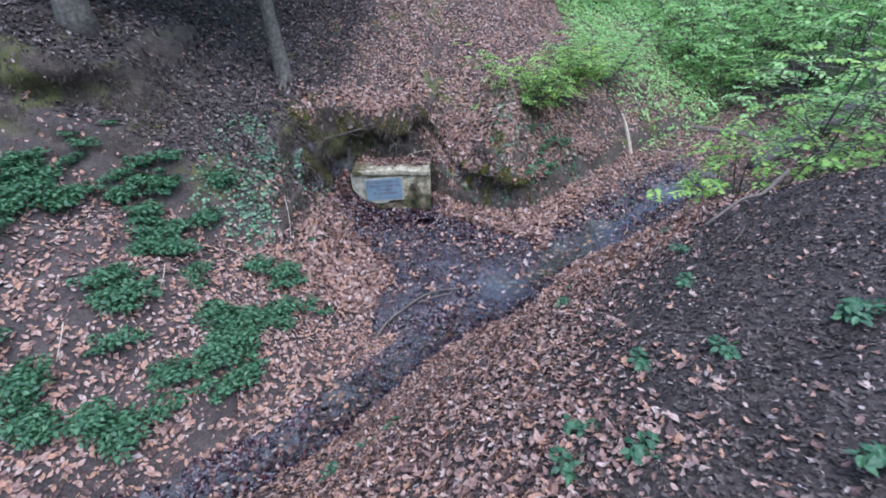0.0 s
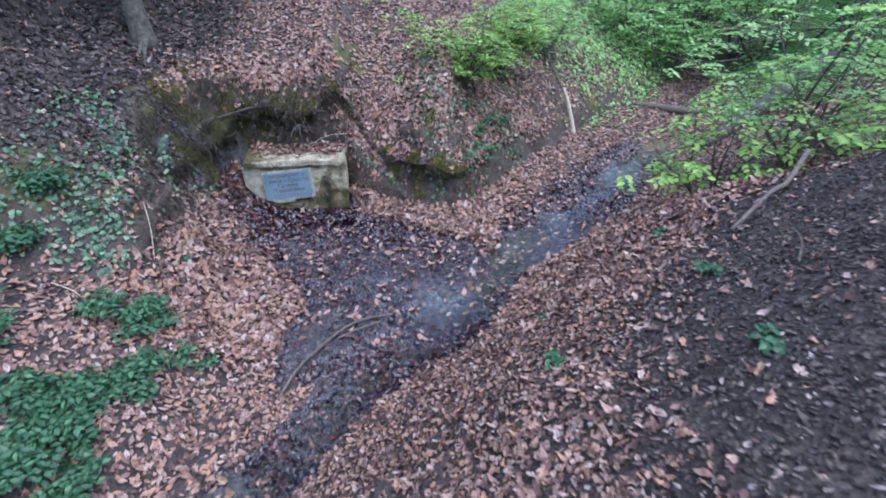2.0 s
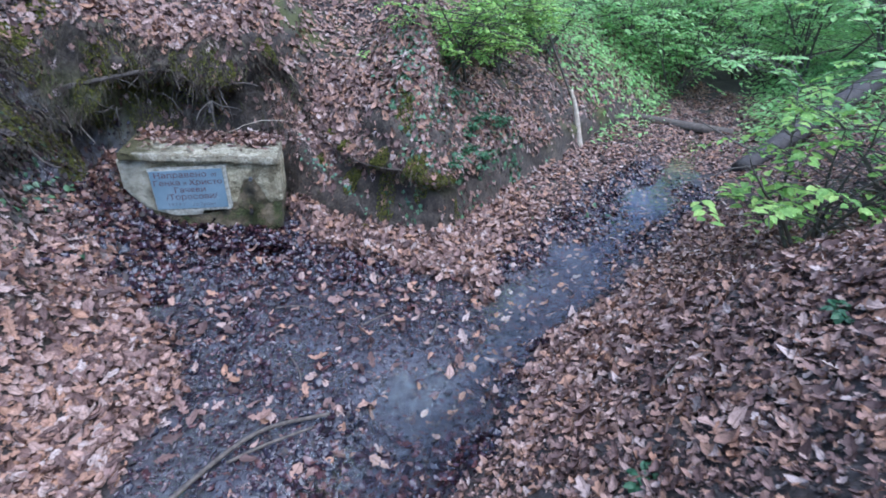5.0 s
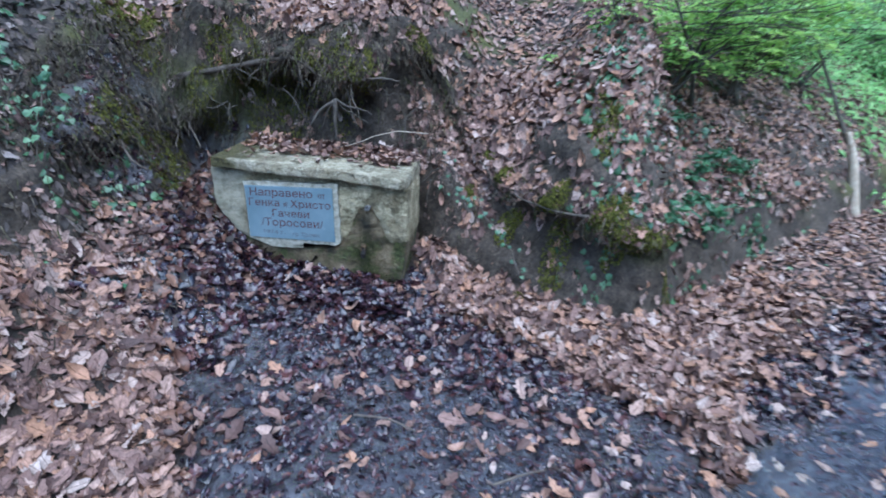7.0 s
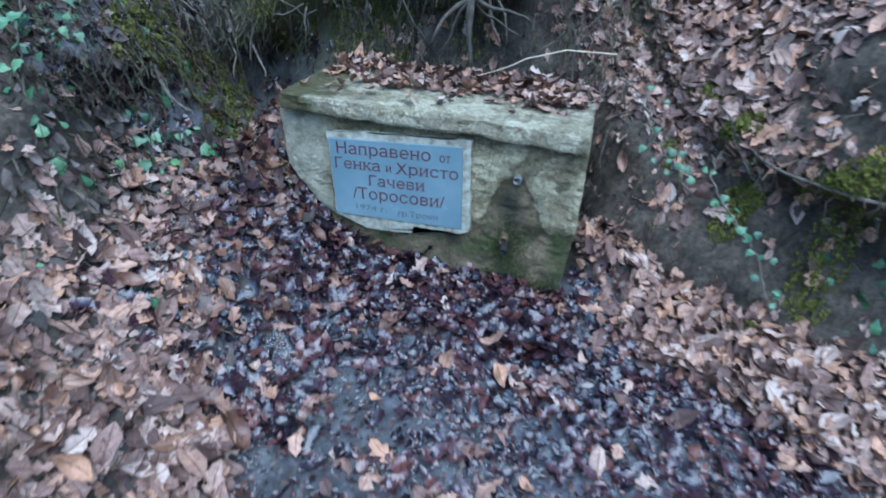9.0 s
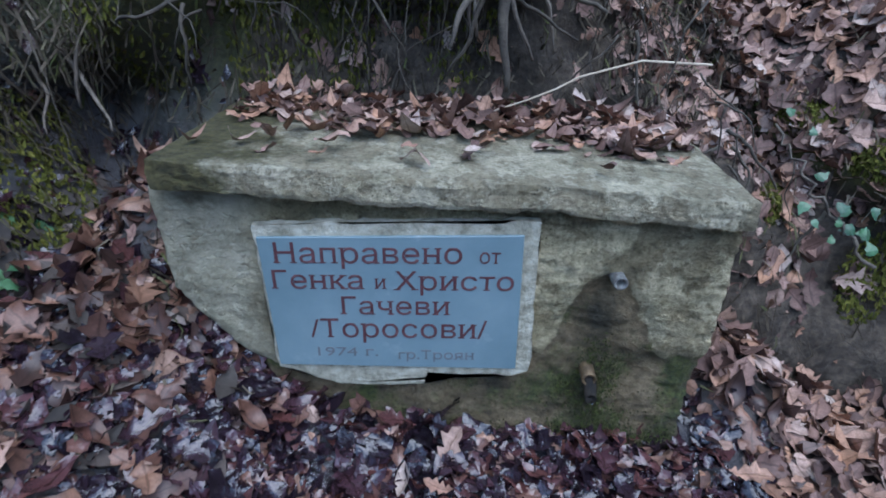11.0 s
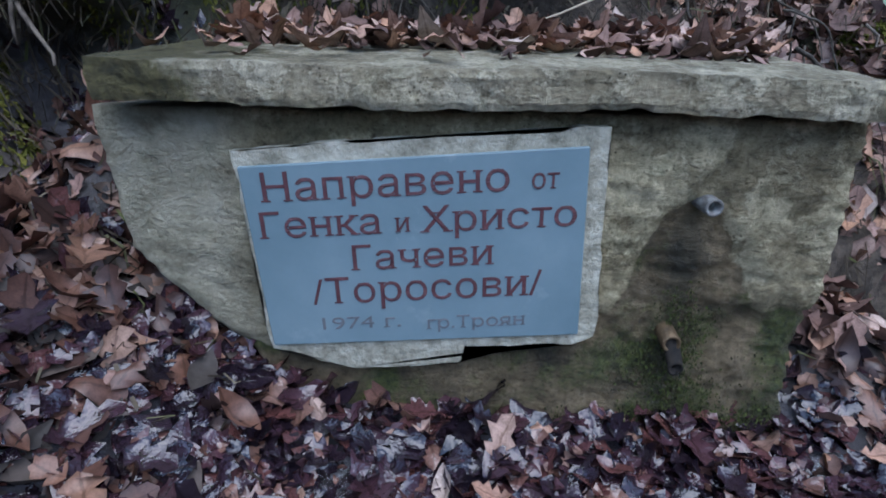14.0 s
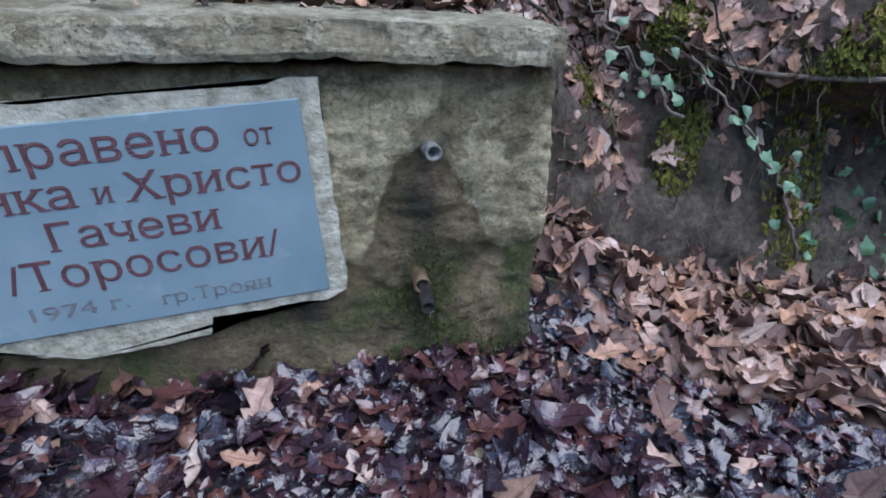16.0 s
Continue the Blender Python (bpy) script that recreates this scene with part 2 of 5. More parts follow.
def concrete_material(name, coated):
    """Old cast concrete. Where the coat of render is gone, bare brown concrete with moss shows."""
    m, n, l, p = material(name)
    base = ramp(n, l, noise_tex(n, l, 9, 12, 0.78), [(0.3, (0.15, 0.13, 0.085)), (0.43, (0.36, 0.33, 0.235)), (0.55, (0.52, 0.48, 0.365)), (0.7, (0.64, 0.61, 0.5))])
    grit = ramp(n, l, noise_tex(n, l, 95, 6, 0.7), [(0.33, (0.5, 0.48, 0.44)), (0.45, (0.88, 0.86, 0.82)), (0.58, (1.03, 1.01, 0.98)), (0.7, (1.22, 1.21, 1.18))])
    base = mix(n, l, 1.0, base, grit, "MULTIPLY")
    pos = n.new("ShaderNodeNewGeometry")
    stretch = n.new("ShaderNodeVectorMath")
    stretch.operation = "MULTIPLY"
    stretch.inputs[1].default_value = (1.0, 1.0, 1.7)
    l.new(pos.outputs["Position"], stretch.inputs[0])
    scuff = noise_tex(n, l, 30, 10, 0.72, stretch.outputs[0])
    base = mix(n, l, 1.0, base, ramp(n, l, scuff, [(0.33, (0.6, 0.58, 0.54)), (0.44, (0.96, 0.95, 0.92)), (0.56, (1.08, 1.08, 1.05)), (0.66, (1.22, 1.22, 1.19))]), "MULTIPLY")
    flake = ramp(n, l, noise_tex(n, l, 10, 9, 0.66), [(0.49, (0, 0, 0)), (0.515, (1, 1, 1))])
    base = mix(n, l, 1.0, base, mix(n, l, flake, (0.78, 0.75, 0.69), (1.16, 1.16, 1.14)), "MULTIPLY")
    cells = n.new("ShaderNodeTexVoronoi")
    cells.inputs["Scale"].default_value = 95
    l.new(pos.outputs["Position"], cells.inputs["Vector"])
    pits = ramp(n, l, cells.outputs["Distance"], [(0.12, (0.3, 0.29, 0.26)), (0.28, (1, 1, 1))])
    base = mix(n, l, ramp(n, l, noise_tex(n, l, 13, 4), [(0.5, (0, 0, 0)), (0.62, (1, 1, 1))]), base, mix(n, l, 1.0, base, pits, "MULTIPLY"))
    lichen = ramp(n, l, noise_tex(n, l, 3.3, 7, 0.7), [(0.56, (0, 0, 0)), (0.72, (1, 1, 1))])
    base = mix(n, l, lichen, base, mix(n, l, 1.0, (0.22, 0.205, 0.125), grit, "MULTIPLY"))
    if not coated:
        g = n.new("ShaderNodeNewGeometry")
        sep = n.new("ShaderNodeSeparateXYZ")
        l.new(g.outputs["Position"], sep.inputs[0])
        add = n.new("ShaderNodeMath")
        add.operation = "MULTIPLY_ADD"
        l.new(noise_tex(n, l, 9, 6), add.inputs[0])
        add.inputs[1].default_value = 0.5
        l.new(sep.outputs["X"], add.inputs[2])
        span = n.new("ShaderNodeMapRange")
        span.inputs["From Min"].default_value, span.inputs["From Max"].default_value = -1.1, -1.22
        l.new(add.outputs[0], span.inputs["Value"])
        base = mix(n, l, span.outputs[0], base, ramp(n, l, noise_tex(n, l, 60, 5), [(0.3, (0.05, 0.045, 0.015)), (0.7, (0.15, 0.13, 0.045))]))
    if coated:
        a = n.new("ShaderNodeAttribute")
        a.attribute_name = "coat"
        bare = ramp(n, l, noise_tex(n, l, 9, 6), [(0.32, (0.06, 0.05, 0.028)), (0.5, (0.19, 0.145, 0.078)), (0.68, (0.31, 0.245, 0.15))])
        moss = ramp(n, l, noise_tex(n, l, 80, 4), [(0.3, (0.035, 0.046, 0.013)), (0.7, (0.14, 0.165, 0.04))])
        where = ramp(n, l, noise_tex(n, l, 7, 6, 0.7), [(0.48, (0, 0, 0)), (0.62, (1, 1, 1))])
        bare = mix(n, l, 1.0, mix(n, l, where, bare, moss), grit, "MULTIPLY")
        jag = n.new("ShaderNodeMath")
        jag.operation = "MULTIPLY_ADD"
        l.new(noise_tex(n, l, 26, 8, 0.7), jag.inputs[0])
        jag.inputs[1].default_value = 0.9
        l.new(a.outputs["Fac"], jag.inputs[2])
        g = n.new("ShaderNodeNewGeometry")
        sep = n.new("ShaderNodeSeparateXYZ")
        l.new(g.outputs["Position"], sep.inputs[0])
        far_end = n.new("ShaderNodeMapRange")
        far_end.inputs["From Min"].default_value, far_end.inputs["From Max"].default_value = -1.38, -1.46
        l.new(sep.outputs["X"], far_end.inputs["Value"])
        pale = ramp(n, l, noise_tex(n, l, 12, 9, 0.7), [(0.3, (0.2, 0.185, 0.13)), (0.5, (0.42, 0.4, 0.31)), (0.7, (0.54, 0.52, 0.43))])
        base = mix(n, l, far_end.outputs[0], base, pale)
        cloud = ramp(n, l, noise_tex(n, l, 5.5, 9, 0.75), [(0.36, (0.62, 0.59, 0.5)), (0.5, (1.08, 1.05, 0.96)), (0.64, (1.3, 1.28, 1.16))])
        base = mix(n, l, 1.0, base, cloud, "MULTIPLY")
        base = mix(n, l, ramp(n, l, jag.outputs[0], [(0.72, (0, 0, 0)), (0.92, (1, 1, 1))]), bare, base)
        # dark run of slime from the upper pipe down to the foot
        off_x = n.new("ShaderNodeMath")
        off_x.operation = "MULTIPLY_ADD"
        l.new(noise_tex(n, l, 17, 7, 0.7), off_x.inputs[0])
        off_x.inputs[1].default_value = 0.16
        l.new(sep.outputs["X"], off_x.inputs[2])
        run = n.new("ShaderNodeMath")
        run.operation = "ADD"
        l.new(off_x.outputs[0], run.inputs[0])
        run.inputs[1].default_value = 0.535
        away = n.new("ShaderNodeMath")
        away.operation = "ABSOLUTE"
        l.new(run.outputs[0], away.inputs[0])
        thin = n.new("ShaderNodeMapRange")
        thin.inputs["From Min"].default_value, thin.inputs["From Max"].default_value = 0.05, 0.012
        l.new(away.outputs[0], thin.inputs["Value"])
        below = n.new("ShaderNodeMapRange")
        below.inputs["From Min"].default_value, below.inputs["From Max"].default_value = 0.5, 0.42
        l.new(sep.outputs["Z"], below.inputs["Value"])
        both = n.new("ShaderNodeMath")
        both.operation = "MULTIPLY"
        l.new(thin.outputs[0], both.inputs[0])
        l.new(below.outputs[0], both.inputs[1])
        soft = n.new("ShaderNodeMath")
        soft.operation = "MULTIPLY"
        l.new(both.outputs[0], soft.inputs[0])
        soft.inputs[1].default_value = 0.65
        base = mix(n, l, soft.outputs[0], base, (0.028, 0.027, 0.014))
    l.new(base, p.inputs["Base Color"])
    p.inputs["Roughness"].default_value = 0.9
    relief = n.new("ShaderNodeMath")
    relief.operation = "ADD"
    l.new(noise_tex(n, l, 60, 10, 0.75), relief.inputs[0])
    l.new(scuff, relief.inputs[1])
    layer = n.new("ShaderNodeMath")
    layer.operation = "MULTIPLY_ADD"
    l.new(flake, layer.inputs[0])
    layer.inputs[1].default_value = 0.45
    l.new(relief.outputs[0], layer.inputs[2])
    bump(n, l, p, layer.outputs[0], 1.0, 0.035)
    return m


M_SOIL = ground_material()
M_CONCRETE = concrete_material("weathered_concrete", True)
M_SLAB = concrete_material("slab_concrete", False)
M_MORTAR = plain("light_mortar", [(0.3, (0.15, 0.14, 0.1)), (0.5, (0.31, 0.295, 0.225)), (0.7, (0.44, 0.42, 0.34))], 30, 0.9, 1.0, 0.0, 90)
M_PLAQUE, pn, pl, pb = material("blue_grey_slate")
stone = ramp(pn, pl, noise_tex(pn, pl, 5, 8), [(0.3, (0.112, 0.17, 0.193)), (0.6, (0.15, 0.212, 0.236)), (0.8, (0.19, 0.252, 0.272))])
lime = ramp(pn, pl, noise_tex(pn, pl, 8, 8, 0.7), [(0.6, (0, 0, 0)), (0.78, (0.6, 0.6, 0.6))])
pl.new(mix(pn, pl, lime, stone, (0.3, 0.35, 0.36)), pb.inputs["Base Color"])
pb.inputs["Roughness"].default_value = 0.42
bump(pn, pl, pb, noise_tex(pn, pl, 90, 6), 0.08, 0.004)
M_LETTER = plain("dark_red_paint", [(0.3, (0.045, 0.016, 0.02)), (0.6, (0.085, 0.03, 0.034)), (0.8, (0.16, 0.07, 0.07))], 60, 0.6, 0.1)
M_GREY_LETTER = plain("worn_grey_paint", [(0.3, (0.08, 0.09, 0.1)), (0.7, (0.14, 0.14, 0.15))], 60, 0.7, 0.1)
M_STEEL = plain("dull_steel", [(0.3, (0.08, 0.07, 0.06)), (0.55, (0.2, 0.2, 0.19)), (0.7, (0.3, 0.3, 0.29))], 90, 0.6, 0.4, 0.4)
M_BRASS = plain("dirty_brass", [(0.3, (0.05, 0.035, 0.02)), (0.7, (0.16, 0.11, 0.06))], 50, 0.5, 0.3, 0.5)
M_DARK = plain("pipe_bore", [(0.3, (0.01, 0.01, 0.01)), (0.7, (0.03, 0.025, 0.02))], 60)
M_DARK.node_tree.nodes["Principled BSDF"].inputs["Specular IOR Level"].default_value = 0.12
M_BARK = plain("grey_bark", [(0.3, (0.035, 0.03, 0.022)), (0.5, (0.08, 0.07, 0.052)), (0.75, (0.15, 0.14, 0.11))], 18, 0.9, 0.8)
M_LOG = plain("wet_log_bark", [(0.3, (0.02, 0.017, 0.015)), (0.7, (0.065, 0.055, 0.048))], 20, 0.8, 0.8)
M_ROOT = plain("old_root", [(0.3, (0.045, 0.035, 0.027)), (0.7, (0.14, 0.115, 0.09))], 30, 0.9, 0.6)
M_HANGING = plain("hanging_root_bark", [(0.3, (0.02, 0.016, 0.012)), (0.6, (0.06, 0.05, 0.038)), (0.8, (0.11, 0.095, 0.072))], 30, 0.9, 0.6)
M_PALEWOOD = plain("bare_wood", [(0.3, (0.3, 0.24, 0.17)), (0.7, (0.5, 0.43, 0.33))], 25, 0.8, 0.4)
DRY = [(0.0, (0.07, 0.041, 0.036)), (0.2, (0.15, 0.09, 0.074)), (0.4, (0.24, 0.15, 0.125)), (0.58, (0.375, 0.21, 0.13)), (0.74, (0.335, 0.22, 0.175)), (0.9, (0.375, 0.27, 0.225)), (1.0, (0.41, 0.335, 0.295))]
# old scraps of the near bank; also tree shade painted into hillside leaves
OLD_SHADED = [(0.0, (0.022, 0.018, 0.016)), (0.4, (0.048, 0.04, 0.035)), (0.75, (0.086, 0.068, 0.059)), (0.95, (0.145, 0.113, 0.097)), (1.0, (0.3, 0.26, 0.24))]
WET = [(0.0, (0.01, 0.008, 0.013)), (0.4, (0.026, 0.016, 0.025)), (0.7, (0.054, 0.026, 0.034)), (0.92, (0.1, 0.042, 0.038)), (1.0, (0.17, 0.1, 0.08))]
M_OLD_SHADED = leafy("old_and_shaded_leaves", OLD_SHADED, 0.7, 0.25)
M_DRY = leafy("dry_leaves", DRY, 0.65, 0.3, ribbed=True)
M_DAMP = leafy("damp_leaves", [(0.0, (0.035, 0.02, 0.017)), (0.35, (0.085, 0.042, 0.032)), (0.65, (0.15, 0.075, 0.05)), (0.88, (0.22, 0.125, 0.085)), (1.0, (0.32, 0.22, 0.17))], 0.45, 0.4, ribbed=True)
M_LEAF = leafy("single_dry_leaf", DRY, 0.6, 0.3, 0.0, 60, True, True)
M_WET = leafy("wet_leaves", WET, 0.14, 0.6, ribbed=True)
wet_nodes, wet_links = M_WET.node_tree.nodes, M_WET.node_tree.links
bump(wet_nodes, wet_links, wet_nodes["Principled BSDF"], noise_tex(wet_nodes, wet_links, 45, 3), 0.5, 0.01)
M_HERB = leafy("herb_leaves", [(0.0, (0.035, 0.1, 0.048)), (0.5, (0.062, 0.165, 0.078)), (1.0, (0.11, 0.24, 0.11))], 0.45, 0.4, 0.35)
M_IVY = leafy("ivy_leaves", [(0.0, (0.03, 0.08, 0.04)), (0.5, (0.065, 0.15, 0.07)), (1.0, (0.15, 0.27, 0.13))], 0.4, 0.5, 0.15)
M_SPRING = leafy("spring_leaves", [(0.0, (0.15, 0.32, 0.07)), (0.5, (0.34, 0.59, 0.14)), (1.0, (0.47, 0.67, 0.17))], 0.5, 0.35, 0.5)
M_FOREST = leafy("forest_leaves", [(0.0, (0.18, 0.42, 0.13)), (0.5, (0.34, 0.62, 0.21)), (1.0, (0.5, 0.75, 0.32))], 0.5, 0.4, 0.55, 8)


# ---- mesh tools ----
def mesh_object(name, verts, faces, mat, parent=None, label="", smooth=True):
    me = bpy.data.meshes.new(name)
    me.from_pydata([tuple(v) for v in verts], [], [tuple(f) for f in faces])
    me.materials.append(mat)
    if smooth:
        me.polygons.foreach_set("use_smooth", [True] * len(me.polygons))
    ob = new(name, me)
    ob.parent = parent
    if label:
        ob["label"] = label
    return ob


def packed(name, verts, quads, mat, parent=None, smooth=False):
    """A large joined mesh of quads straight from arrays."""
    me = bpy.data.meshes.new(name)
    me.vertices.add(len(verts))
    me.vertices.foreach_set("co", np.asarray(verts, np.float32).ravel())
    me.loops.add(quads.size)
    me.loops.foreach_set("vertex_index", quads.astype(np.int32).ravel())
    me.polygons.add(len(quads))
    me.polygons.foreach_set("loop_start", np.arange(0, quads.size, 4, dtype=np.int32))
    me.polygons.foreach_set("use_smooth", np.full(len(quads), smooth))
    me.update(calc_edges=True)
    me.validate()
    me.materials.append(mat)
    ob = new(name, me)
    ob.parent = parent
    return ob


def part(name, bm, mat, parent=None, label="", smooth=False):
    me = bpy.data.meshes.new(name)
    bm.to_mesh(me)
    bm.free()
    me.materials.append(mat)
    if smooth:
        me.polygons.foreach_set("use_smooth", [True] * len(me.polygons))
    ob = new(name, me)
    ob.parent = parent
    if label:
        ob["label"] = label
    return ob


def tube_arrays(points, radii, sides=7):
    """A tapered, bent tube along points, closed at its ends by cones."""
    pts = np.asarray(points, float)
    tan = np.gradient(pts, axis=0)
    tan /= np.linalg.norm(tan, axis=1, keepdims=True) + 1e-9
    ref = np.array([0.31, 0.22, 0.92]) if abs(tan[0][2]) < 0.8 else np.array([0.95, 0.2, 0.1])
    s = np.cross(tan, ref)
    s /= np.linalg.norm(s, axis=1, keepdims=True) + 1e-9
    t = np.cross(tan, s)
    ang = np.arange(sides) * 2 * math.pi / sides
    rad = np.asarray(radii, float)[:, None, None]
    v = pts[:, None] + rad * (np.cos(ang)[None, :, None] * s[:, None] + np.sin(ang)[None, :, None] * t[:, None])
    v = v.reshape(-1, 3)
    n = len(pts)
    f = [(i * sides + j, i * sides + (j + 1) % sides, (i + 1) * sides + (j + 1) % sides, (i + 1) * sides + j)
         for i in range(n - 1) for j in range(sides)]
    return v, f, [tuple(range(sides))[::-1], tuple(range((n - 1) * sides, n * sides))]


def tubes(name, lines, mat, parent=None, label="", sides=7):
    verts, faces, k = [], [], 0
    for pts, radii in lines:
        v, f, caps = tube_arrays(pts, radii, sides)
        verts.extend(v)
        faces.extend([tuple(i + k for i in q) for q in f + caps])
        k += len(v)
    return mesh_object(name, verts, faces, mat, parent, label)


def wander(start, way, length, steps, wobble, drop=0.0, seed=0):
    r = np.random.default_rng(seed)
    p, d = np.array(start, float), np.array(way, float)
    d /= np.linalg.norm(d)
    out = [p.copy()]
    for i in range(steps):
        d = d + r.normal(0, wobble, 3) + np.array([0, 0, -drop])
        d /= np.linalg.norm(d)
        p = p + d * length / steps
        out.append(p.copy())
    return np.array(out)


def leaf_shape(kind, fold=0.25, curl=0.3, wave=0.0, twist=0.0, seed=0):
    """One leaf along +y, unit long, as rows of three points (left, rib, right) joined by quads."""
    if kind == "oak":
        ys = [0, 0.1, 0.22, 0.3, 0.42, 0.52, 0.64, 0.74, 0.86, 1.0]
        ws = [0.01, 0.05, 0.16, 0.08, 0.25, 0.13, 0.31, 0.17, 0.2, 0.02]
    elif kind == "oval":
        ys = [0, 0.12, 0.32, 0.55, 0.78, 1.0]
        ws = [0.01, 0.13, 0.25, 0.27, 0.17, 0.01]
    elif kind == "torn":
        ys = [0.05, 0.15, 0.3, 0.38, 0.5, 0.66, 0.74, 0.85]
        ws = [0.04, 0.2, 0.33, 0.14, 0.35, 0.3, 0.16, 0.12]
    elif kind == "ivy":
        ys = [-0.12, 0.02, 0.2, 0.42, 0.62, 1.0]
        ws = [0.12, 0.5, 0.42, 0.42, 0.2, 0.01]
    else:
        ys = [0, 0.45, 1.0]
        ws = [0.03, 0.3, 0.03]
    v = []
    r = random.Random(seed)
    for y, w in zip(ys, ws):
        bend = curl * (y - 0.4) ** 2 + wave * math.sin(7 * y + seed) * 0.07
        th = twist * (y - 0.4)
        wl, wr = w * r.uniform(0.75, 1.15), w * r.uniform(0.75, 1.15)
        sl, sr = fold * wl + wave * 0.05 * math.sin(11 * y + seed), fold * wr * 0.8 + wave * 0.05 * math.sin(9 * y + 2 * seed)
        x = 0.06 * math.sin(3 * y + seed)
        v += [(x - wl * math.cos(th), y - 0.5, bend + sl - wl * math.sin(th)), (x, y - 0.5, bend), (x + wr * math.cos(th), y - 0.5, bend + sr + wr * math.sin(th))]
    q = []
    for i in range(len(ys) - 1):
        for j in (0, 1):
            q.append((3 * i + j, 3 * i + j + 1, 3 * i + j + 4, 3 * i + j + 3))
    return np.array(v), np.array(q)


def turned(normal, spin, tilt, tilt_way):
    """Rotation matrices that lay a leaf's z along normal, spun and tilted."""
    n = normal + tilt[:, None] * np.stack([np.cos(tilt_way), np.sin(tilt_way), 0 * tilt], -1)
    n /= np.linalg.norm(n, axis=1, keepdims=True)
    h = np.stack([np.cos(spin), np.sin(spin), 0 * spin], -1)
    x = h - n * np.sum(h * n, axis=1, keepdims=True)
    x /= np.linalg.norm(x, axis=1, keepdims=True) + 1e-9
    y = np.cross(n, x)
    return np.stack([x, y, n], -1)


def strew(shapes, place, rot, size, pick):
    """Joins many placed leaves of a few shapes into one pair of arrays."""
    vs, qs, k = [], [], 0
    for i, (v, q) in enumerate(shapes):
        sel = np.nonzero(pick == i)[0]
        if not len(sel):
            continue
        w = np.einsum("nij,vj->nvi", rot[sel], v) * size[sel, None, None] + place[sel, None, :]
        vs.append(w.reshape(-1, 3))
        qs.append((q[None] + (np.arange(len(sel)) * len(v))[:, None, None] + k).reshape(-1, 4))
        k += len(sel) * len(v)
    return np.concatenate(vs), np.concatenate(qs)


# ---- ground and water ----
def spread(lo, hi, step, reach, grow=1.16):
    mid = list(np.arange(lo, hi, step))
    out, s = [], step
    p = hi
    while p < reach:
        out.append(p)
        s *= grow
        p += s
    back, s, p = [], step, lo - step
    while p > -reach:
        back.append(p)
        s *= grow
        p -= s
    return np.array(back[::-1] + mid + out)


def build_ground():
    xs, ys = spread(-6.4, 4.6, 0.045, 400), spread(0.0, 11.5, 0.045, 400)
    xs = np.sort(np.concatenate([xs[(xs < -2.4) | (xs > 1.9)], np.arange(-2.4, 1.9, 0.026)]))
    ys = np.sort(np.concatenate([ys[(ys < 7.45) | (ys > 8.5)], np.arange(7.46, 8.5, 0.009)]))
    gx, gy = np.meshgrid(xs, ys)
    z = ground(gx, gy)
    nrm = slant(gx, gy)
    near = ease(14, 9, np.hypot(gx, gy - 6))
    steep = ease(0.88, 0.6, nrm[..., 2]) * near
    lump = vnoise(gx * 5 + z * 3, z * 7 - gy * 2, 61) + 0.6 * vnoise(gx * 13 + z * 5, z * 17 - gy * 5, 62)
    v = (np.stack([gx, gy + jut(gx, gy, z), z], -1) + nrm * (0.045 * (lump + 0.4 * vnoise(gx * 30 + z * 9, z * 34 - gy * 9, 65)) * steep)[..., None]).reshape(-1, 3)
    mossy = vnoise(gx * 2.1 + z, z * 2.3 + gy, 63) + 0.5 * vnoise(gx * 7, z * 7 + gy * 3, 64)
    moss = ease(0.15, 0.75, mossy) * ease(0.97, 0.75, nrm[..., 2]) * ease(0.15, 0.4, z) * ease(5.5, 6.5, gy)
    nx, ny = len(xs), len(ys)
    i = (np.arange(ny - 1)[:, None] * nx + np.arange(nx - 1)[None]).reshape(-1)
    q = np.stack([i, i + 1, i + nx + 1, i + nx], -1)
    ob = packed("ground", v, q, M_SOIL, None, True)
    at = ob.data.attributes.new("wet", "FLOAT", "POINT")
    at.data.foreach_set("value", wetness(gx, gy).ravel().astype(np.float32))
    at = ob.data.attributes.new("moss", "FLOAT", "POINT")
    at.data.foreach_set("value", moss.ravel().astype(np.float32))
    at = ob.data.attributes.new("earth", "FLOAT", "POINT")
    at.data.foreach_set("value", (steep * ease(5.5, 6.5, gy)).ravel().astype(np.float32))
    return tagged(ob, "dark forest soil with muddy brook bed and banks", "ground", kind="structure")


build_ground()


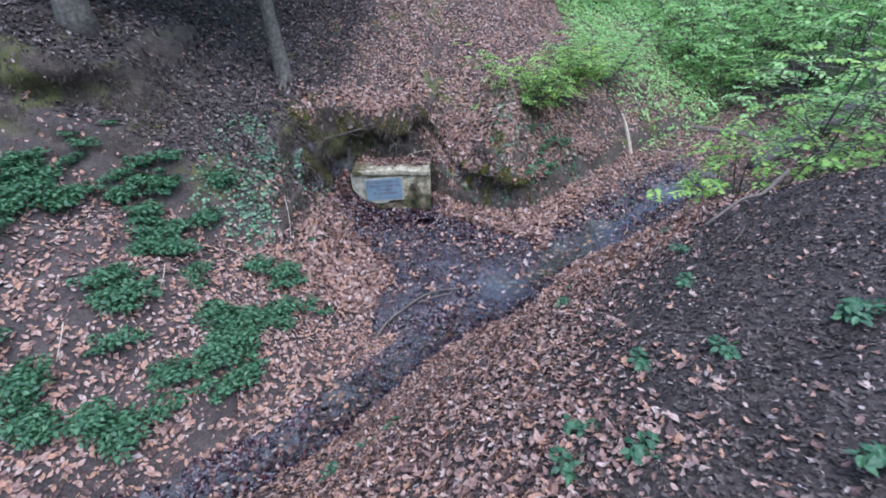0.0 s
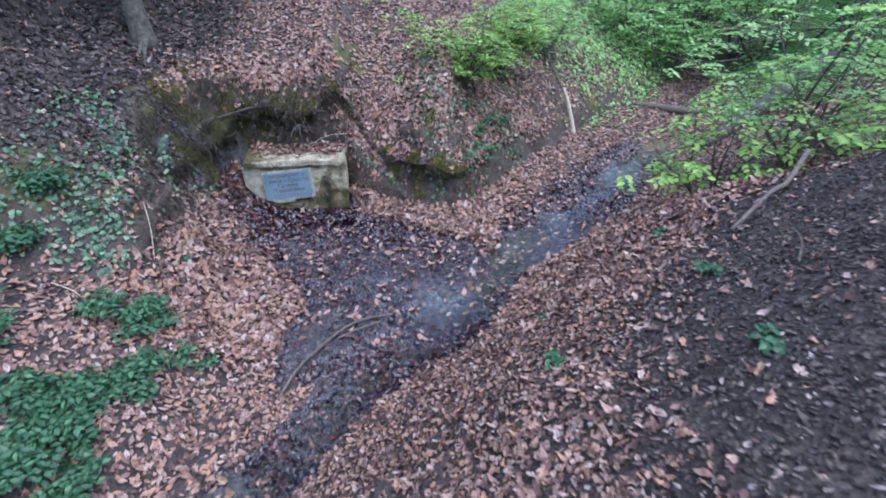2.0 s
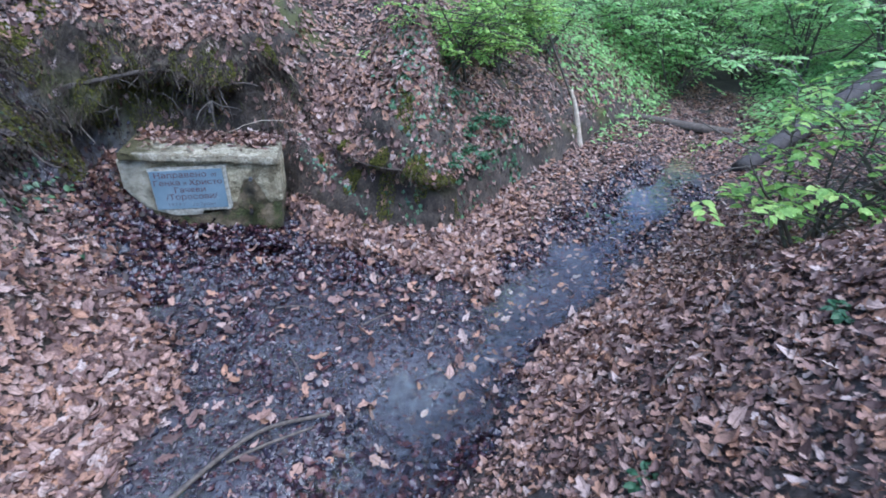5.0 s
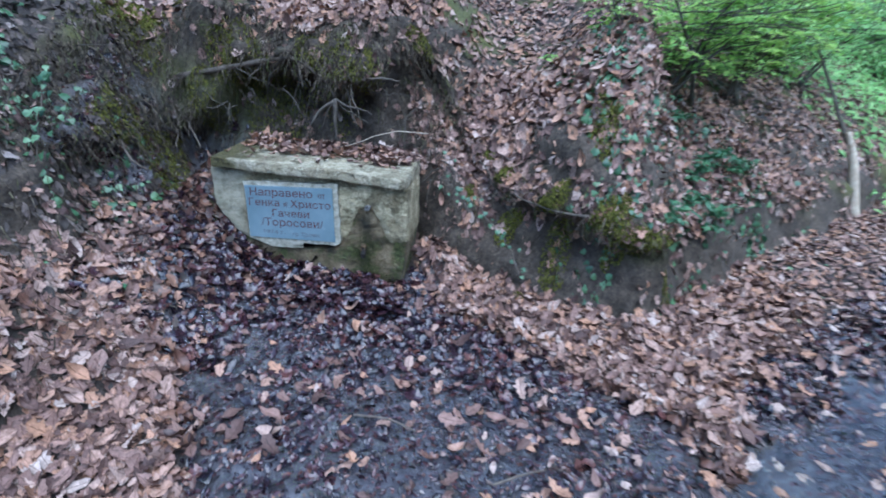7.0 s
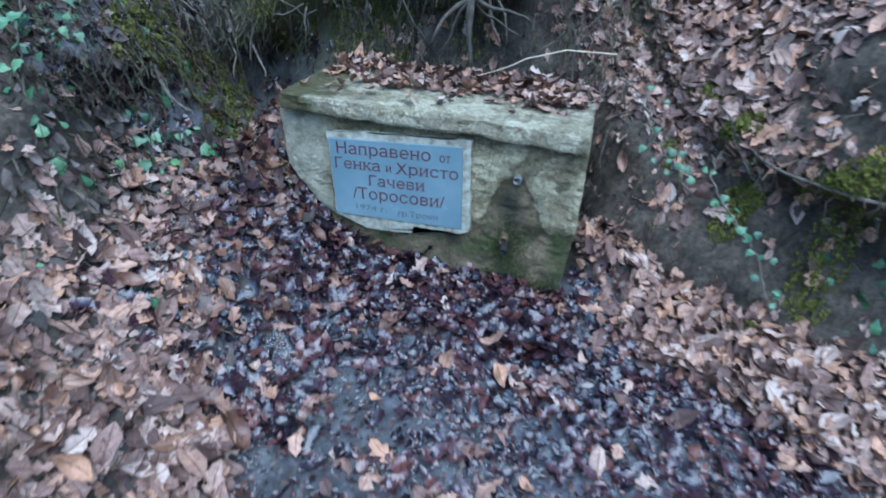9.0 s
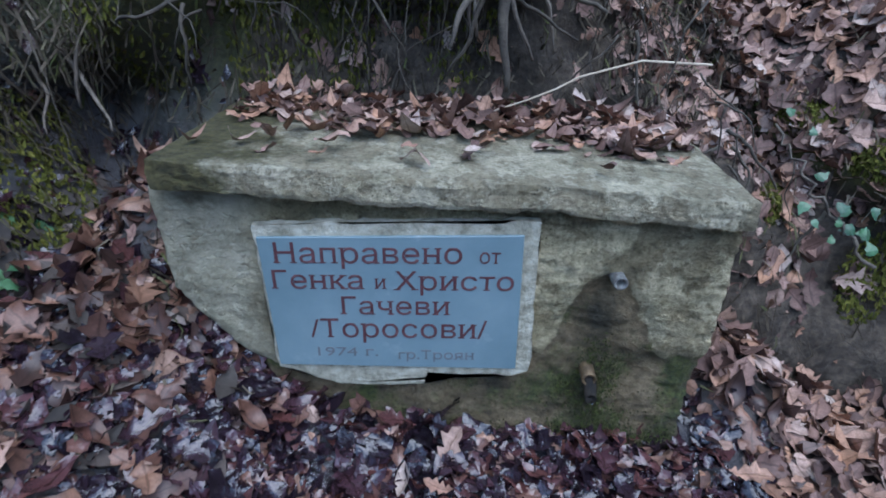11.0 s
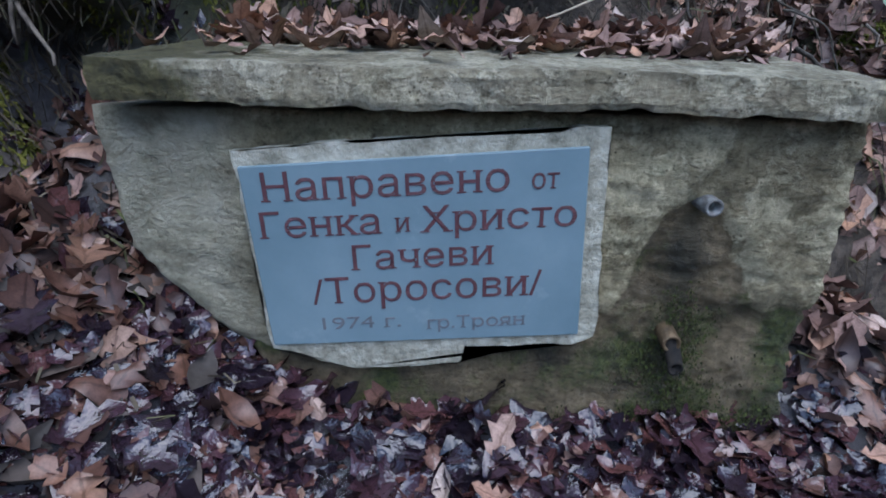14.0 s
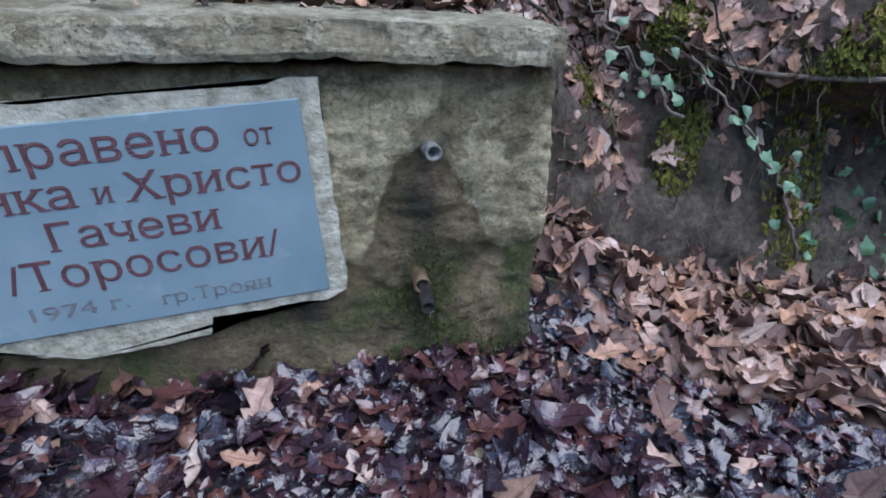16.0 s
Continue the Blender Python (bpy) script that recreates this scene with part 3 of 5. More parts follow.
def build_water():
    m, n, l, p = material("shallow_water")
    p.inputs["Base Color"].default_value = (0.75, 0.82, 0.82, 1)
    p.inputs["Roughness"].default_value = 0.04
    p.inputs["IOR"].default_value = 1.33
    p.inputs["Transmission Weight"].default_value = 1.0
    bump(n, l, p, noise_tex(n, l, 14, 3), 0.12, 0.02)
    a = np.arange(-2.0, 13.0, 0.1)
    d = np.linspace(-0.5, 0.5, 11)
    ga, gd = np.meshgrid(a, d, indexing="ij")
    mid = curve([-8, 0.2, 1.8, 2.9, 4.3, 5.7, 7.0, 8.5, 14, 30], [3.7, 3.54, 3.45, 3.55, 3.3, 3.36, 3.28, 3.12, 3.4, 5], ga)
    b = mid + gd
    x, y = 0.719 * ga - 0.695 * b - 0.13, 0.695 * ga + 0.719 * b
    z = stream(x, y)[2] - 0.052 * x - 0.026
    v = np.stack([x, y, z], -1).reshape(-1, 3)
    w = len(d)
    i = (np.arange(len(a) - 1)[:, None] * w + np.arange(w - 1)[None]).reshape(-1)
    ob = packed("water", v, np.stack([i, i + w, i + w + 1, i + 1], -1), m, None, True)
    ob.visible_shadow = False
    return tagged(ob, "shallow trickling brook water over dark mud", "water", kind="structure")


def build_film():
    """A skin of water that stands in the hollows of the seep."""
    m, n, l, p = material("seep_water")
    p.inputs["Base Color"].default_value = (0.8, 0.85, 0.87, 1)
    p.inputs["Roughness"].default_value, p.inputs["IOR"].default_value, p.inputs["Transmission Weight"].default_value = 0.06, 1.33, 1.0
    bump(n, l, p, noise_tex(n, l, 22, 4), 0.3, 0.02)
    xs, ys = np.arange(-1.5, 1.6, 0.06), np.arange(4.9, 7.64, 0.06)
    gx, gy = np.meshgrid(xs, ys)
    k = sum(ground(gx + dx, gy + dy) for dx in (-0.12, 0, 0.12) for dy in (-0.12, 0, 0.12)) / 9
    wet = wetness(gx, gy)
    v = np.stack([gx, gy, k + 0.004 - 0.05 * ease(0.75, 0.4, wet)], -1).reshape(-1, 3)
    nx, ny = len(xs), len(ys)
    i = (np.arange(ny - 1)[:, None] * nx + np.arange(nx - 1)[None]).reshape(-1)
    i = i[wet.ravel()[i] > 0.4]
    ob = packed("water", v, np.stack([i, i + 1, i + nx + 1, i + nx], -1), m, None, True)
    ob.visible_shadow = False
    return tagged(ob, "thin skin of seep water over black mud", "water", kind="structure")


build_water()
build_film()


# ---- the fountain ----
def rough_box(x0, x1, y0, y1, z0, z1, cell, wear, seed, outline=None):
    """A cast block with uneven faces and worn edges."""
    bm = bmesh.new()
    bmesh.ops.create_cube(bm, size=1)
    bmesh.ops.scale(bm, vec=(x1 - x0, y1 - y0, z1 - z0), verts=bm.verts)
    bmesh.ops.translate(bm, vec=((x0 + x1) / 2, (y0 + y1) / 2, (z0 + z1) / 2), verts=bm.verts)
    for axis, lo, hi in ((0, x0, x1), (1, y0, y1), (2, z0, z1)):
        n = max(1, round((hi - lo) / cell))
        no = [0, 0, 0]
        no[axis] = 1
        for i in range(1, n):
            co = [0, 0, 0]
            co[axis] = lo + (hi - lo) * i / n
            bmesh.ops.bisect_plane(bm, geom=bm.verts[:] + bm.edges[:] + bm.faces[:], plane_co=co, plane_no=no)
    for v in bm.verts:
        c = v.co.copy()
        on = (abs(c.x - x0) < 1e-4) + (abs(c.x - x1) < 1e-4) + (abs(c.y - y0) < 1e-4) + (abs(c.y - y1) < 1e-4) + (abs(c.z - z0) < 1e-4) + (abs(c.z - z1) < 1e-4)
        n = noise.noise_vector(c * 9 + Vector((seed, 0, 0))) * 0.5 + noise.noise_vector(c * 28) * 0.35 + noise.noise_vector(c * 3.1) * 0.6
        if on > 1:
            mid = Vector(((x0 + x1) / 2, (y0 + y1) / 2, (z0 + z1) / 2))
            n = n + (mid - c).normalized() * (0.5 + 0.8 * abs(noise.noise(c * 17)))
        v.co = c + n * wear
        if outline:
            v.co = outline(v.co)
    return bm


def glyph(text):
    """The flat mesh of a text in the built-in font at size 1: points and faces."""
    c = bpy.data.curves.new("text", "FONT")
    c.body, c.size, c.resolution_u = text, 1.0, 4
    tmp = bpy.data.objects.new("text", c)
    scene.collection.objects.link(tmp)
    me = bpy.data.meshes.new_from_object(tmp.evaluated_get(bpy.context.evaluated_depsgraph_get()))
    bpy.data.objects.remove(tmp)
    bpy.data.curves.remove(c)
    v = np.array([tuple(p.co)[:2] for p in me.vertices]).reshape(-1, 2)
    f = [tuple(p.vertices) for p in me.polygons]
    bpy.data.meshes.remove(me)
    return v, f


def serif_line(text):
    """A line of letters with small feet at the ends of their stems, as a cut inscription has."""
    verts, faces = [], []

    def box(x0, x1, y0, y1):
        k = len(verts)
        verts.extend([(x0, y0), (x1, y0), (x1, y1), (x0, y1)])
        faces.append((k, k + 1, k + 2, k + 3))
    bar = glyph("|")[0][:, 0].max()
    for i, ch in enumerate(text):
        if ch == " ":
            continue
        x0 = glyph(text[:i] + "|")[0][:, 0].max() - bar
        if ch == "н":
            for b in ((0.075, 0.163, 0, 0.542), (0.421, 0.509, 0, 0.542), (0.163, 0.421, 0.238, 0.319)):
                box(x0 + b[0], x0 + b[1], b[2], b[3])
            ends = [(0.0, [0.075, 0.163, 0.421, 0.509]), (0.542, [0.075, 0.163, 0.421, 0.509])]
        else:
            v, f = glyph(ch)
            k = len(verts)
            verts.extend([(x0 + a, b) for a, b in v])
            faces.extend([tuple(q + k for q in p) for p in f])
            ends = [] if ch in "/.1974" else [(lv, sorted({round(float(a), 4) for a, b in v if abs(b - lv) < 1e-3})) for lv in (0.0, 0.542, 0.682, -0.15)]
        for lv, xs in ends:
            for a, b in zip(xs[::2], xs[1::2]):
                if 0.03 < b - a < 0.16:
                    up = lv > 0.3
                    box(x0 + a - 0.055, x0 + b + 0.055, lv - (0.034 if up else -0.001), lv + (0.001 if up else 0.034))
    return np.array(verts), faces


def writing(body, size, x, z, y, width, mat, parent, off, slantdeg=1.4):
    """A line of painted letters on the plaque, fitted to a width."""
    v, f = serif_line(body)
    lo, hi = v[:, 0].min(), v[:, 0].max()
    lean = radians(slantdeg)
    u, w = (v[:, 0] - lo) * width / (hi - lo), v[:, 1] * size
    pts = np.stack([x + u * math.cos(lean), np.full(len(u), y), z + w + u * math.sin(lean)], -1) - np.array(off)
    pts[:, 1] -= 0.0003 * (np.arange(len(pts)) % 3)
    ob = mesh_object("lettering", pts, f, mat, parent, "line of cut painted letters", False)
    sol = ob.modifiers.new("thickness", "SOLIDIFY")
    sol.thickness, sol.offset = 0.0012, 0
    return ob


def pipe_stub(name, x, z, y0, y1, r, mat, parent, off, dip):
    """A short pipe out of the wall, with a bore."""
    bm = bmesh.new()
    ring, sides = [], 14
    for rad, y, dz in ((r, y0, 0.0), (r, y1, -dip), (r * 0.93, y1 - 0.002, -dip), (r * 0.68, y1 - 0.001, -dip), (r * 0.62, y1 + 0.03, -dip * 0.5)):
        ring.append([bm.verts.new(Vector((x + rad * math.cos(k * 2 * math.pi / sides), y, z + dz + rad * math.sin(k * 2 * math.pi / sides))) - off) for k in range(sides)])
    for a, b in zip(ring, ring[1:]):
        for k in range(sides):
            bm.faces.new((a[k], a[(k + 1) % sides], b[(k + 1) % sides], b[k]))
    bm.faces.new(ring[-1])
    return part(name, bm, mat, parent, "", True)


def plaster_edge(pts, y0, y1, seed, off):
    """A rough-edged flat patch of mortar from a short outline (x, z)."""
    bm = bmesh.new()
    loop = []
    n = len(pts)
    for i in range(n):
        a, b = Vector(pts[i]), Vector(pts[(i + 1) % n])
        steps = max(2, int((b - a).length / 0.02))
        for k in range(steps):
            p = a.lerp(b, k / steps)
            w = noise.noise_vector(Vector((p.x * 25, seed, p.y * 25))) * 0.007
            loop.append((p.x + w.x, p.y + w.z))
    front = [bm.verts.new(Vector((x, y0, z)) - off) for x, z in loop]
    rear = [bm.verts.new(Vector((x, y1, z)) - off) for x, z in loop]
    bm.faces.new(front[::-1])
    for i in range(len(loop)):
        j = (i + 1) % len(loop)
        bm.faces.new((front[i], front[j], rear[j], rear[i]))
    bmesh.ops.triangulate(bm, faces=[f for f in bm.faces if len(f.verts) > 4])
    bmesh.ops.recalc_face_normals(bm, faces=bm.faces)
    return bm


APRON = -0.035


def fountain():
    root = tagged(new("fountain"), "small weathered concrete spring fountain with slab top and plaque", "fountain")
    root.location = (-1.0, 7.85, 0.0)
    off = Vector(root.location)

    def local(bm):
        bmesh.ops.translate(bm, vec=-off, verts=bm.verts)
        return bm

    def taper(c):
        k = min(1.0, max(0.0, 0.4 - c.z) / 0.25)
        if c.x < -1.2:
            c.x += 0.22 * k * min(1, (-1.2 - c.x) / 0.4)
        if c.x > -0.6:
            c.x -= 0.03 * min(1.0, max(0.0, 0.3 - c.z) / 0.3) * min(1, (c.x + 0.6) / 0.25)
        if c.y < 7.75:
            c.y -= 0.03 * max(0.0, 0.2 - c.z) / 0.2
        c.z += -0.04 * (c.x + 0.36) * max(0.0, c.z) / 0.6
        return c

    def droop(c):
        if c.z < 0.65:
            c.z += 0.006 * noise.noise(Vector((c.x * 7, 3, 1))) + 0.006 * noise.noise(Vector((c.x * 31, 3, 1)))
        if c.y < 7.66:
            c.y += 0.006 * noise.noise(Vector((c.x * 12, 4, c.z * 30))) + 0.004 * noise.noise(Vector((c.x * 50, 4, c.z * 60)))
        c.z += -0.048 * (c.x + 0.36)
        if c.z > 0.66:
            c.z += 0.1 * (c.y - 7.632)
        c.y += -0.02 * max(0.0, -1.2 - c.x)
        return c
    def coat(x, z):
        """How much of the outer coat of render is left at a place of the front: 0 to 1."""
        w = 0.03 * noise.noise(Vector((x * 9, 1, z * 9))) + 0.015 * noise.noise(Vector((x * 30, 2, z * 30)))
        low = 0.21 + w
        if x < -1.4:
            low = 0.2 + (-1.4 - x) * 0.55 + w
        if x > -0.8:
            low = 0.255 + w
        notch = abs(x + 0.615 + w * 0.5) - (0.15 - 0.42 * max(0.0, z - 0.2))
        k = min(1.0, max(0.0, (z - low) / 0.035))
        if x > -0.8:
            k *= min(1.0, max(0.0, max(notch / 0.045, (z - 0.47 - w) / 0.05)))
        return k

    def face(c):
        c = taper(c)
        if c.y < 7.72:
            streak = noise.noise(Vector((c.x * 22, 5, c.z * 60))) + 0.7 * noise.noise(Vector((c.x * 60, 6, c.z * 110)))
            c.y += 0.012 * streak * (1.0 if c.x > -0.8 else 0.55)
            if c.z > 0.612 and -1.42 < c.x < -0.75:
                c.y += 0.007
            k = coat(c.x, c.z)
            c.y -= 0.016 * k - 0.014 * noise.noise(c * 14) * (1 - k) - 0.004 - 0.005 * noise.noise(c * 38) * (1.0 if c.x > -0.8 else 0.35)
        return c
    body = part("body", local(rough_box(-1.64, -0.35, 7.69, 8.1, -0.25, 0.632, 0.012, 0.006, 3, face)), M_CONCRETE, root, "rough cast concrete body with mossy foot", True)
    kept = body.data.attributes.new("coat", "FLOAT", "POINT")
    kept.data.foreach_set("value", [coat(v.co.x + off.x, v.co.z + off.z) if v.co.y + off.y < 7.75 else min(1.0, max(0.0, (v.co.z - 0.2) * 5)) for v in body.data.vertices])
    part("slab", local(rough_box(-1.605, -0.355, 7.632, 8.12, 0.636, 0.697, 0.013, 0.008, 8, droop)), M_SLAB, root, "chipped concrete slab")
    part("apron", local(rough_box(-1.2, -0.5, 7.4, 7.72, -0.2, APRON, 0.03, 0.03, 12)), M_SLAB, root, "low worn concrete sill")
    part("mortar_bed", local(plaster_edge([(-1.418, 0.612), (-0.79, 0.634), (-0.782, 0.235), (-0.83, 0.225), (-1.03, 0.222), (-1.045, 0.185), (-1.13, 0.18), (-1.25, 0.178), (-1.37, 0.222), (-1.405, 0.228)], 7.659, 7.7, 9, Vector())), M_MORTAR, root, "pale mortar round the plaque")
    bm = bmesh.new()
    f = [bm.verts.new(Vector((x, 7.652, z)) - off) for x, z in ((-1.41, 0.583), (-1.399, 0.238), (-0.817, 0.247), (-0.824, 0.603))]
    b = [bm.verts.new(Vector((x, 7.685, z)) - off) for x, z in ((-1.41, 0.583), (-1.399, 0.238), (-0.817, 0.247), (-0.824, 0.603))]
    bm.faces.new(f)
    for i in range(4):
        bm.faces.new((f[i], b[i], b[(i + 1) % 4], f[(i + 1) % 4]))
    bmesh.ops.bevel(bm, geom=bm.edges[:], offset=0.002, segments=1, affect="EDGES")
    bmesh.ops.recalc_face_normals(bm, faces=bm.faces)
    plaque = part("plaque", bm, M_PLAQUE, root, "blue-grey stone plaque with red Cyrillic letters")
    y = 7.6515
    for text, size, x0, x1, z, mat in LINES:
        writing(text, size, x0, z, y, x1 - x0, mat, plaque, off)
    pipe_stub("upper_pipe", -0.602, 0.497, 7.72, 7.652, 0.0165, M_STEEL, root, off, 0.004)
    pipe_stub("lower_pipe", -0.628, 0.212, 7.664, 7.636, 0.0155, M_DARK, root, off, 0.036)
    pipe_stub("pipe_collar", -0.634, 0.232, 7.7, 7.654, 0.0185, M_BRASS, root, off, 0.012)
    return root


# text, size, left, right, foot, paint
LINES = [("Направено", 0.07, -1.378, -0.956, 0.522, M_LETTER), ("от", 0.05, -0.918, -0.872, 0.534, M_LETTER),
         ("Генка", 0.066, -1.39, -1.176, 0.456, M_LETTER), ("и", 0.048, -1.153, -1.126, 0.463, M_LETTER), ("Христо", 0.066, -1.11, -0.838, 0.461, M_LETTER),
         ("Гачеви", 0.066, -1.236, -0.98, 0.392, M_LETTER), ("/Торосови/", 0.072, -1.312, -0.893, 0.325, M_LETTER),
         ("1974 г.", 0.036, -1.3, -1.153, 0.271, M_GREY_LETTER), ("гр.Троян", 0.036, -1.105, -0.919, 0.268, M_GREY_LETTER)]
fountain()


# ---- the trickle of water ----
def trickle():
    m, n, l, p = material("clear_water")
    p.inputs["Roughness"].default_value, p.inputs["IOR"].default_value, p.inputs["Transmission Weight"].default_value = 0.06, 1.33, 1.0
    pts = np.array([(-0.628 + 0.004 * math.sin(9 * t), 7.63 - 0.02 * t, 0.172 - 0.2 * t * t) for t in np.linspace(0, 1, 12)])
    ob = tubes("water_trickle", [(pts, 0.0028 + 0.001 * np.sin(np.arange(12) * 1.7))], m, sides=8)
    return tagged(ob, "thin trickle of clear water falling from the rusty pipe", "water")


trickle()


# ---- dry and wet leaves ----
def scatter(count, x0, x1, y0, y1, keep):
    x, y = rng.uniform(x0, x1, count), rng.uniform(y0, y1, count)
    ok = rng.random(count) < keep(x, y)
    return x[ok], y[ok]


def bare_bank(x, y):
    """The trodden side of the near bank, where dark soil and old scraps show instead of fresh leaves."""
    line = curve([-1, 1, 2, 3, 3.5, 4, 4.5, 5.2, 6, 9], [0.3, 0.45, 0.62, 0.92, 1.22, 1.75, 2.5, 3.8, 5.4, 9], y)
    return ease(-0.35, 0.65, x - line + 0.18 * vnoise(x * 1.6, y * 1.6, 25) + 0.15 * vnoise(x * 5, y * 5, 26))


def cover(x, y):
    """Share of the ground that dry leaves cover."""
    a, d, bed = stream(x, y)
    n = slant(x, y)
    steep = 0.25 + 0.75 * ease(0.4, 0.66, n[:, 2])
    patch = vnoise(x * 0.8, y * 0.8, 21) + 0.6 * vnoise(x * 3, y * 3, 22)
    bank = (0.97 + 0.28 * patch) * (1 - 0.95 * bare_bank(x, y))
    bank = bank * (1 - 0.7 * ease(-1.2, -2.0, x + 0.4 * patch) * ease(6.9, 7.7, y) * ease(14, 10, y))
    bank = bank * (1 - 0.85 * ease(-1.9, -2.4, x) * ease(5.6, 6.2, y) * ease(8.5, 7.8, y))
    bank = bank * (1 - 0.85 * ease(-2.5, -2.3, x) * ease(-1.55, -1.75, x) * ease(7.45, 7.62, y) * ease(8.4, 8.2, y))
    bank = bank * (1 - 0.4 * ease(-2.3, -3.0, x + 0.3 * patch) * ease(3.2, 4.2, y) * 1.25)
    return np.clip(bank * steep, 0.02, 1)


def under_fountain(x, y):
    return (x > -1.4) & (x < -0.33) & (y > 7.66) & (y < 8.12)


def mark_ribs(me):
    """Marks the middle point of every row of a leaf as its rib."""
    at = me.attributes.new("rib", "FLOAT", "POINT")
    at.data.foreach_set("value", (np.arange(len(me.vertices)) % 3 == 1).astype(np.float32))


def lay_leaves(name, count, box, keep, shapes, sizes, mat, tilt=0.35, pile=0.02, base=None):
    x, y = scatter(count, *box, keep)
    if base is None:
        ok = ~under_fountain(x, y)
        x, y = x[ok], y[ok]
    n = len(x)
    z = ground(x, y) if base is None else base(x, y)
    place = np.stack([x, y + jut(x, y, z) * (base is None), z + 0.004 + pile * rng.random(n) ** 1.5], -1)
    up = slant(x, y) if base is None else np.tile([0.0, 0.0, 1.0], (n, 1))
    rot = turned(up, rng.uniform(0, 6.283, n), np.abs(rng.normal(0, tilt, n)), rng.uniform(0, 6.283, n))
    size = rng.uniform(*sizes, n) * rng.choice([0.7, 1.0, 1.0, 1.25], n)
    v, q = strew(shapes, place, rot, size, rng.integers(0, len(shapes), n))
    ob = packed(name, v, q, mat, None, True)
    mark_ribs(ob.data)
    return ob


FINE = [leaf_shape("oak", 0.3, 0.5, 0.6, 0.3, 1), leaf_shape("oak", -0.4, -0.4, 0.9, -0.5, 2), leaf_shape("oak", 0.7, 0.9, 0.9, 0.8, 3), leaf_shape("oak", 0.2, -0.7, 1.0, 0.9, 4),
        leaf_shape("oak", 0.9, 1.3, 1.2, -0.9, 9), leaf_shape("oak", -0.7, 0.9, 1.4, 1.2, 10), leaf_shape("torn", 0.5, 0.8, 1.2, 0.6, 16), leaf_shape("torn", -0.5, -0.9, 1.3, -0.8, 17),
        leaf_shape("oval", 0.4, 0.7, 0.9, 0.5, 5), leaf_shape("oval", -0.5, -0.5, 1.1, -0.8, 6), leaf_shape("oval", 1.1, 1.2, 0.6, 0.3, 7), leaf_shape("oval", 0.2, 1.5, 1.2, -1.1, 8)]
COARSE = [leaf_shape("oval", 0.4, 0.6, 0.3), leaf_shape("oval", -0.4, -0.5, 0.5), leaf_shape("flat", 0.5, 0.6), leaf_shape("flat", -0.5, -0.4), leaf_shape("oval", 0.9, 1.0, 0.6)]

SCRAPS = [leaf_shape("flat", 0.5, 0.6), leaf_shape("flat", -0.5, -0.4)]

SOAKED = [leaf_shape("oak", 0.35, 0.5, 1.0, 0.4, 11), leaf_shape("oak", -0.4, -0.5, 1.2, -0.6, 12), leaf_shape("oval", 0.4, 0.6, 1.1, 0.7, 13), leaf_shape("oval", -0.45, -0.6, 1.2, -0.8, 14), leaf_shape("oak", 0.6, 0.9, 1.3, 0.9, 15), leaf_shape("torn", 0.4, 0.5, 1.3, -0.6, 18)]


def dry(x, y):
    return cover(x, y) * (1 - 0.97 * ease(0.12, 0.4, wetness(x, y)))


def damp(x, y):
    return ease(0.12, 0.4, wetness(x, y)) * np.clip(0.3 + 0.55 * vnoise(x * 1.7, y * 1.7, 31) + 0.12 * ease(-0.3, -0.8, x) * ease(6.4, 7.0, y) - 0.38 * ease(7.3, 6.9, y) * ease(5.0, 5.4, y) + 0.5 * ease(5.4, 4.8, y) - 0.3 * ease(0.22, 0.06, np.abs(stream(x, y)[1])) + 0.35 * ease(6.95, 7.4, y), 0.03, 1) * (1 - 0.93 * ease(0.3, 0.7, pools(x, y))) * (1 - 0.65 * np.exp(-((x - 0.0) / 0.6) ** 2 - ((y - 6.5) / 0.45) ** 2)) * (1 - 0.55 * ease(5.3, 6.2, stream(x, y)[0]) * ease(0.6, 0.35, np.abs(stream(x, y)[1])))


def far_dry(x, y):
    near = ((x > -2.6) & (x < 2.4) & (y > 5.2) & (y < 9.2)) | ((x > -1.2) & (x < 3.4) & (y > -0.6) & (y <= 5.2))
    return cover(x, y) * (1 - 0.85 * ease(0.25, 0.6, wetness(x, y))) * ~near


def crumbs(x, y):
    a, d, bed = stream(x, y)
    return np.where(d < -0.4, 0.95 - 0.6 * ease(3.6, 4.4, y), 0.35) * (1 - 0.6 * ease(0.3, 0.6, wetness(x, y)))


tagged(lay_leaves("leaf_litter", 34000, (-2.6, 2.4, 5.2, 9.2), dry, FINE, (0.055, 0.115), M_DRY, 0.42, 0.05), "dry brown oak and beech leaves covering the ground", "leaves", kind="stuff")
tagged(lay_leaves("leaf_litter", 225000, (-7.5, 9.0, 0.0, 16.0), far_dry, COARSE, (0.04, 0.085), M_DRY, 0.42, 0.035), "faded dry leaves strewn over the banks", "leaves", kind="stuff")
tagged(lay_leaves("leaf_litter", 52000, (-1.2, 3.4, -0.6, 5.2), dry, FINE, (0.03, 0.066), M_DRY, 0.3, 0.03), "small faded leaves on the trodden bank", "leaves", kind="stuff")
tagged(lay_leaves("leaf_litter", 17000, (1.0, 4.8, 4.2, 7.8), dry, FINE, (0.045, 0.09), M_DRY, 0.45, 0.05), "dry reddish leaves on the bank of the brook", "leaves", kind="stuff")
tagged(lay_leaves("dark_leaf_litter", 60000, (0.0, 4.2, -0.6, 5.8), lambda x, y: 0.08 + 0.75 * bare_bank(x, y), FINE, (0.016, 0.038), M_OLD_SHADED, 0.25, 0.02), "dark rotting leaves on the trodden bank", "leaves", kind="stuff")
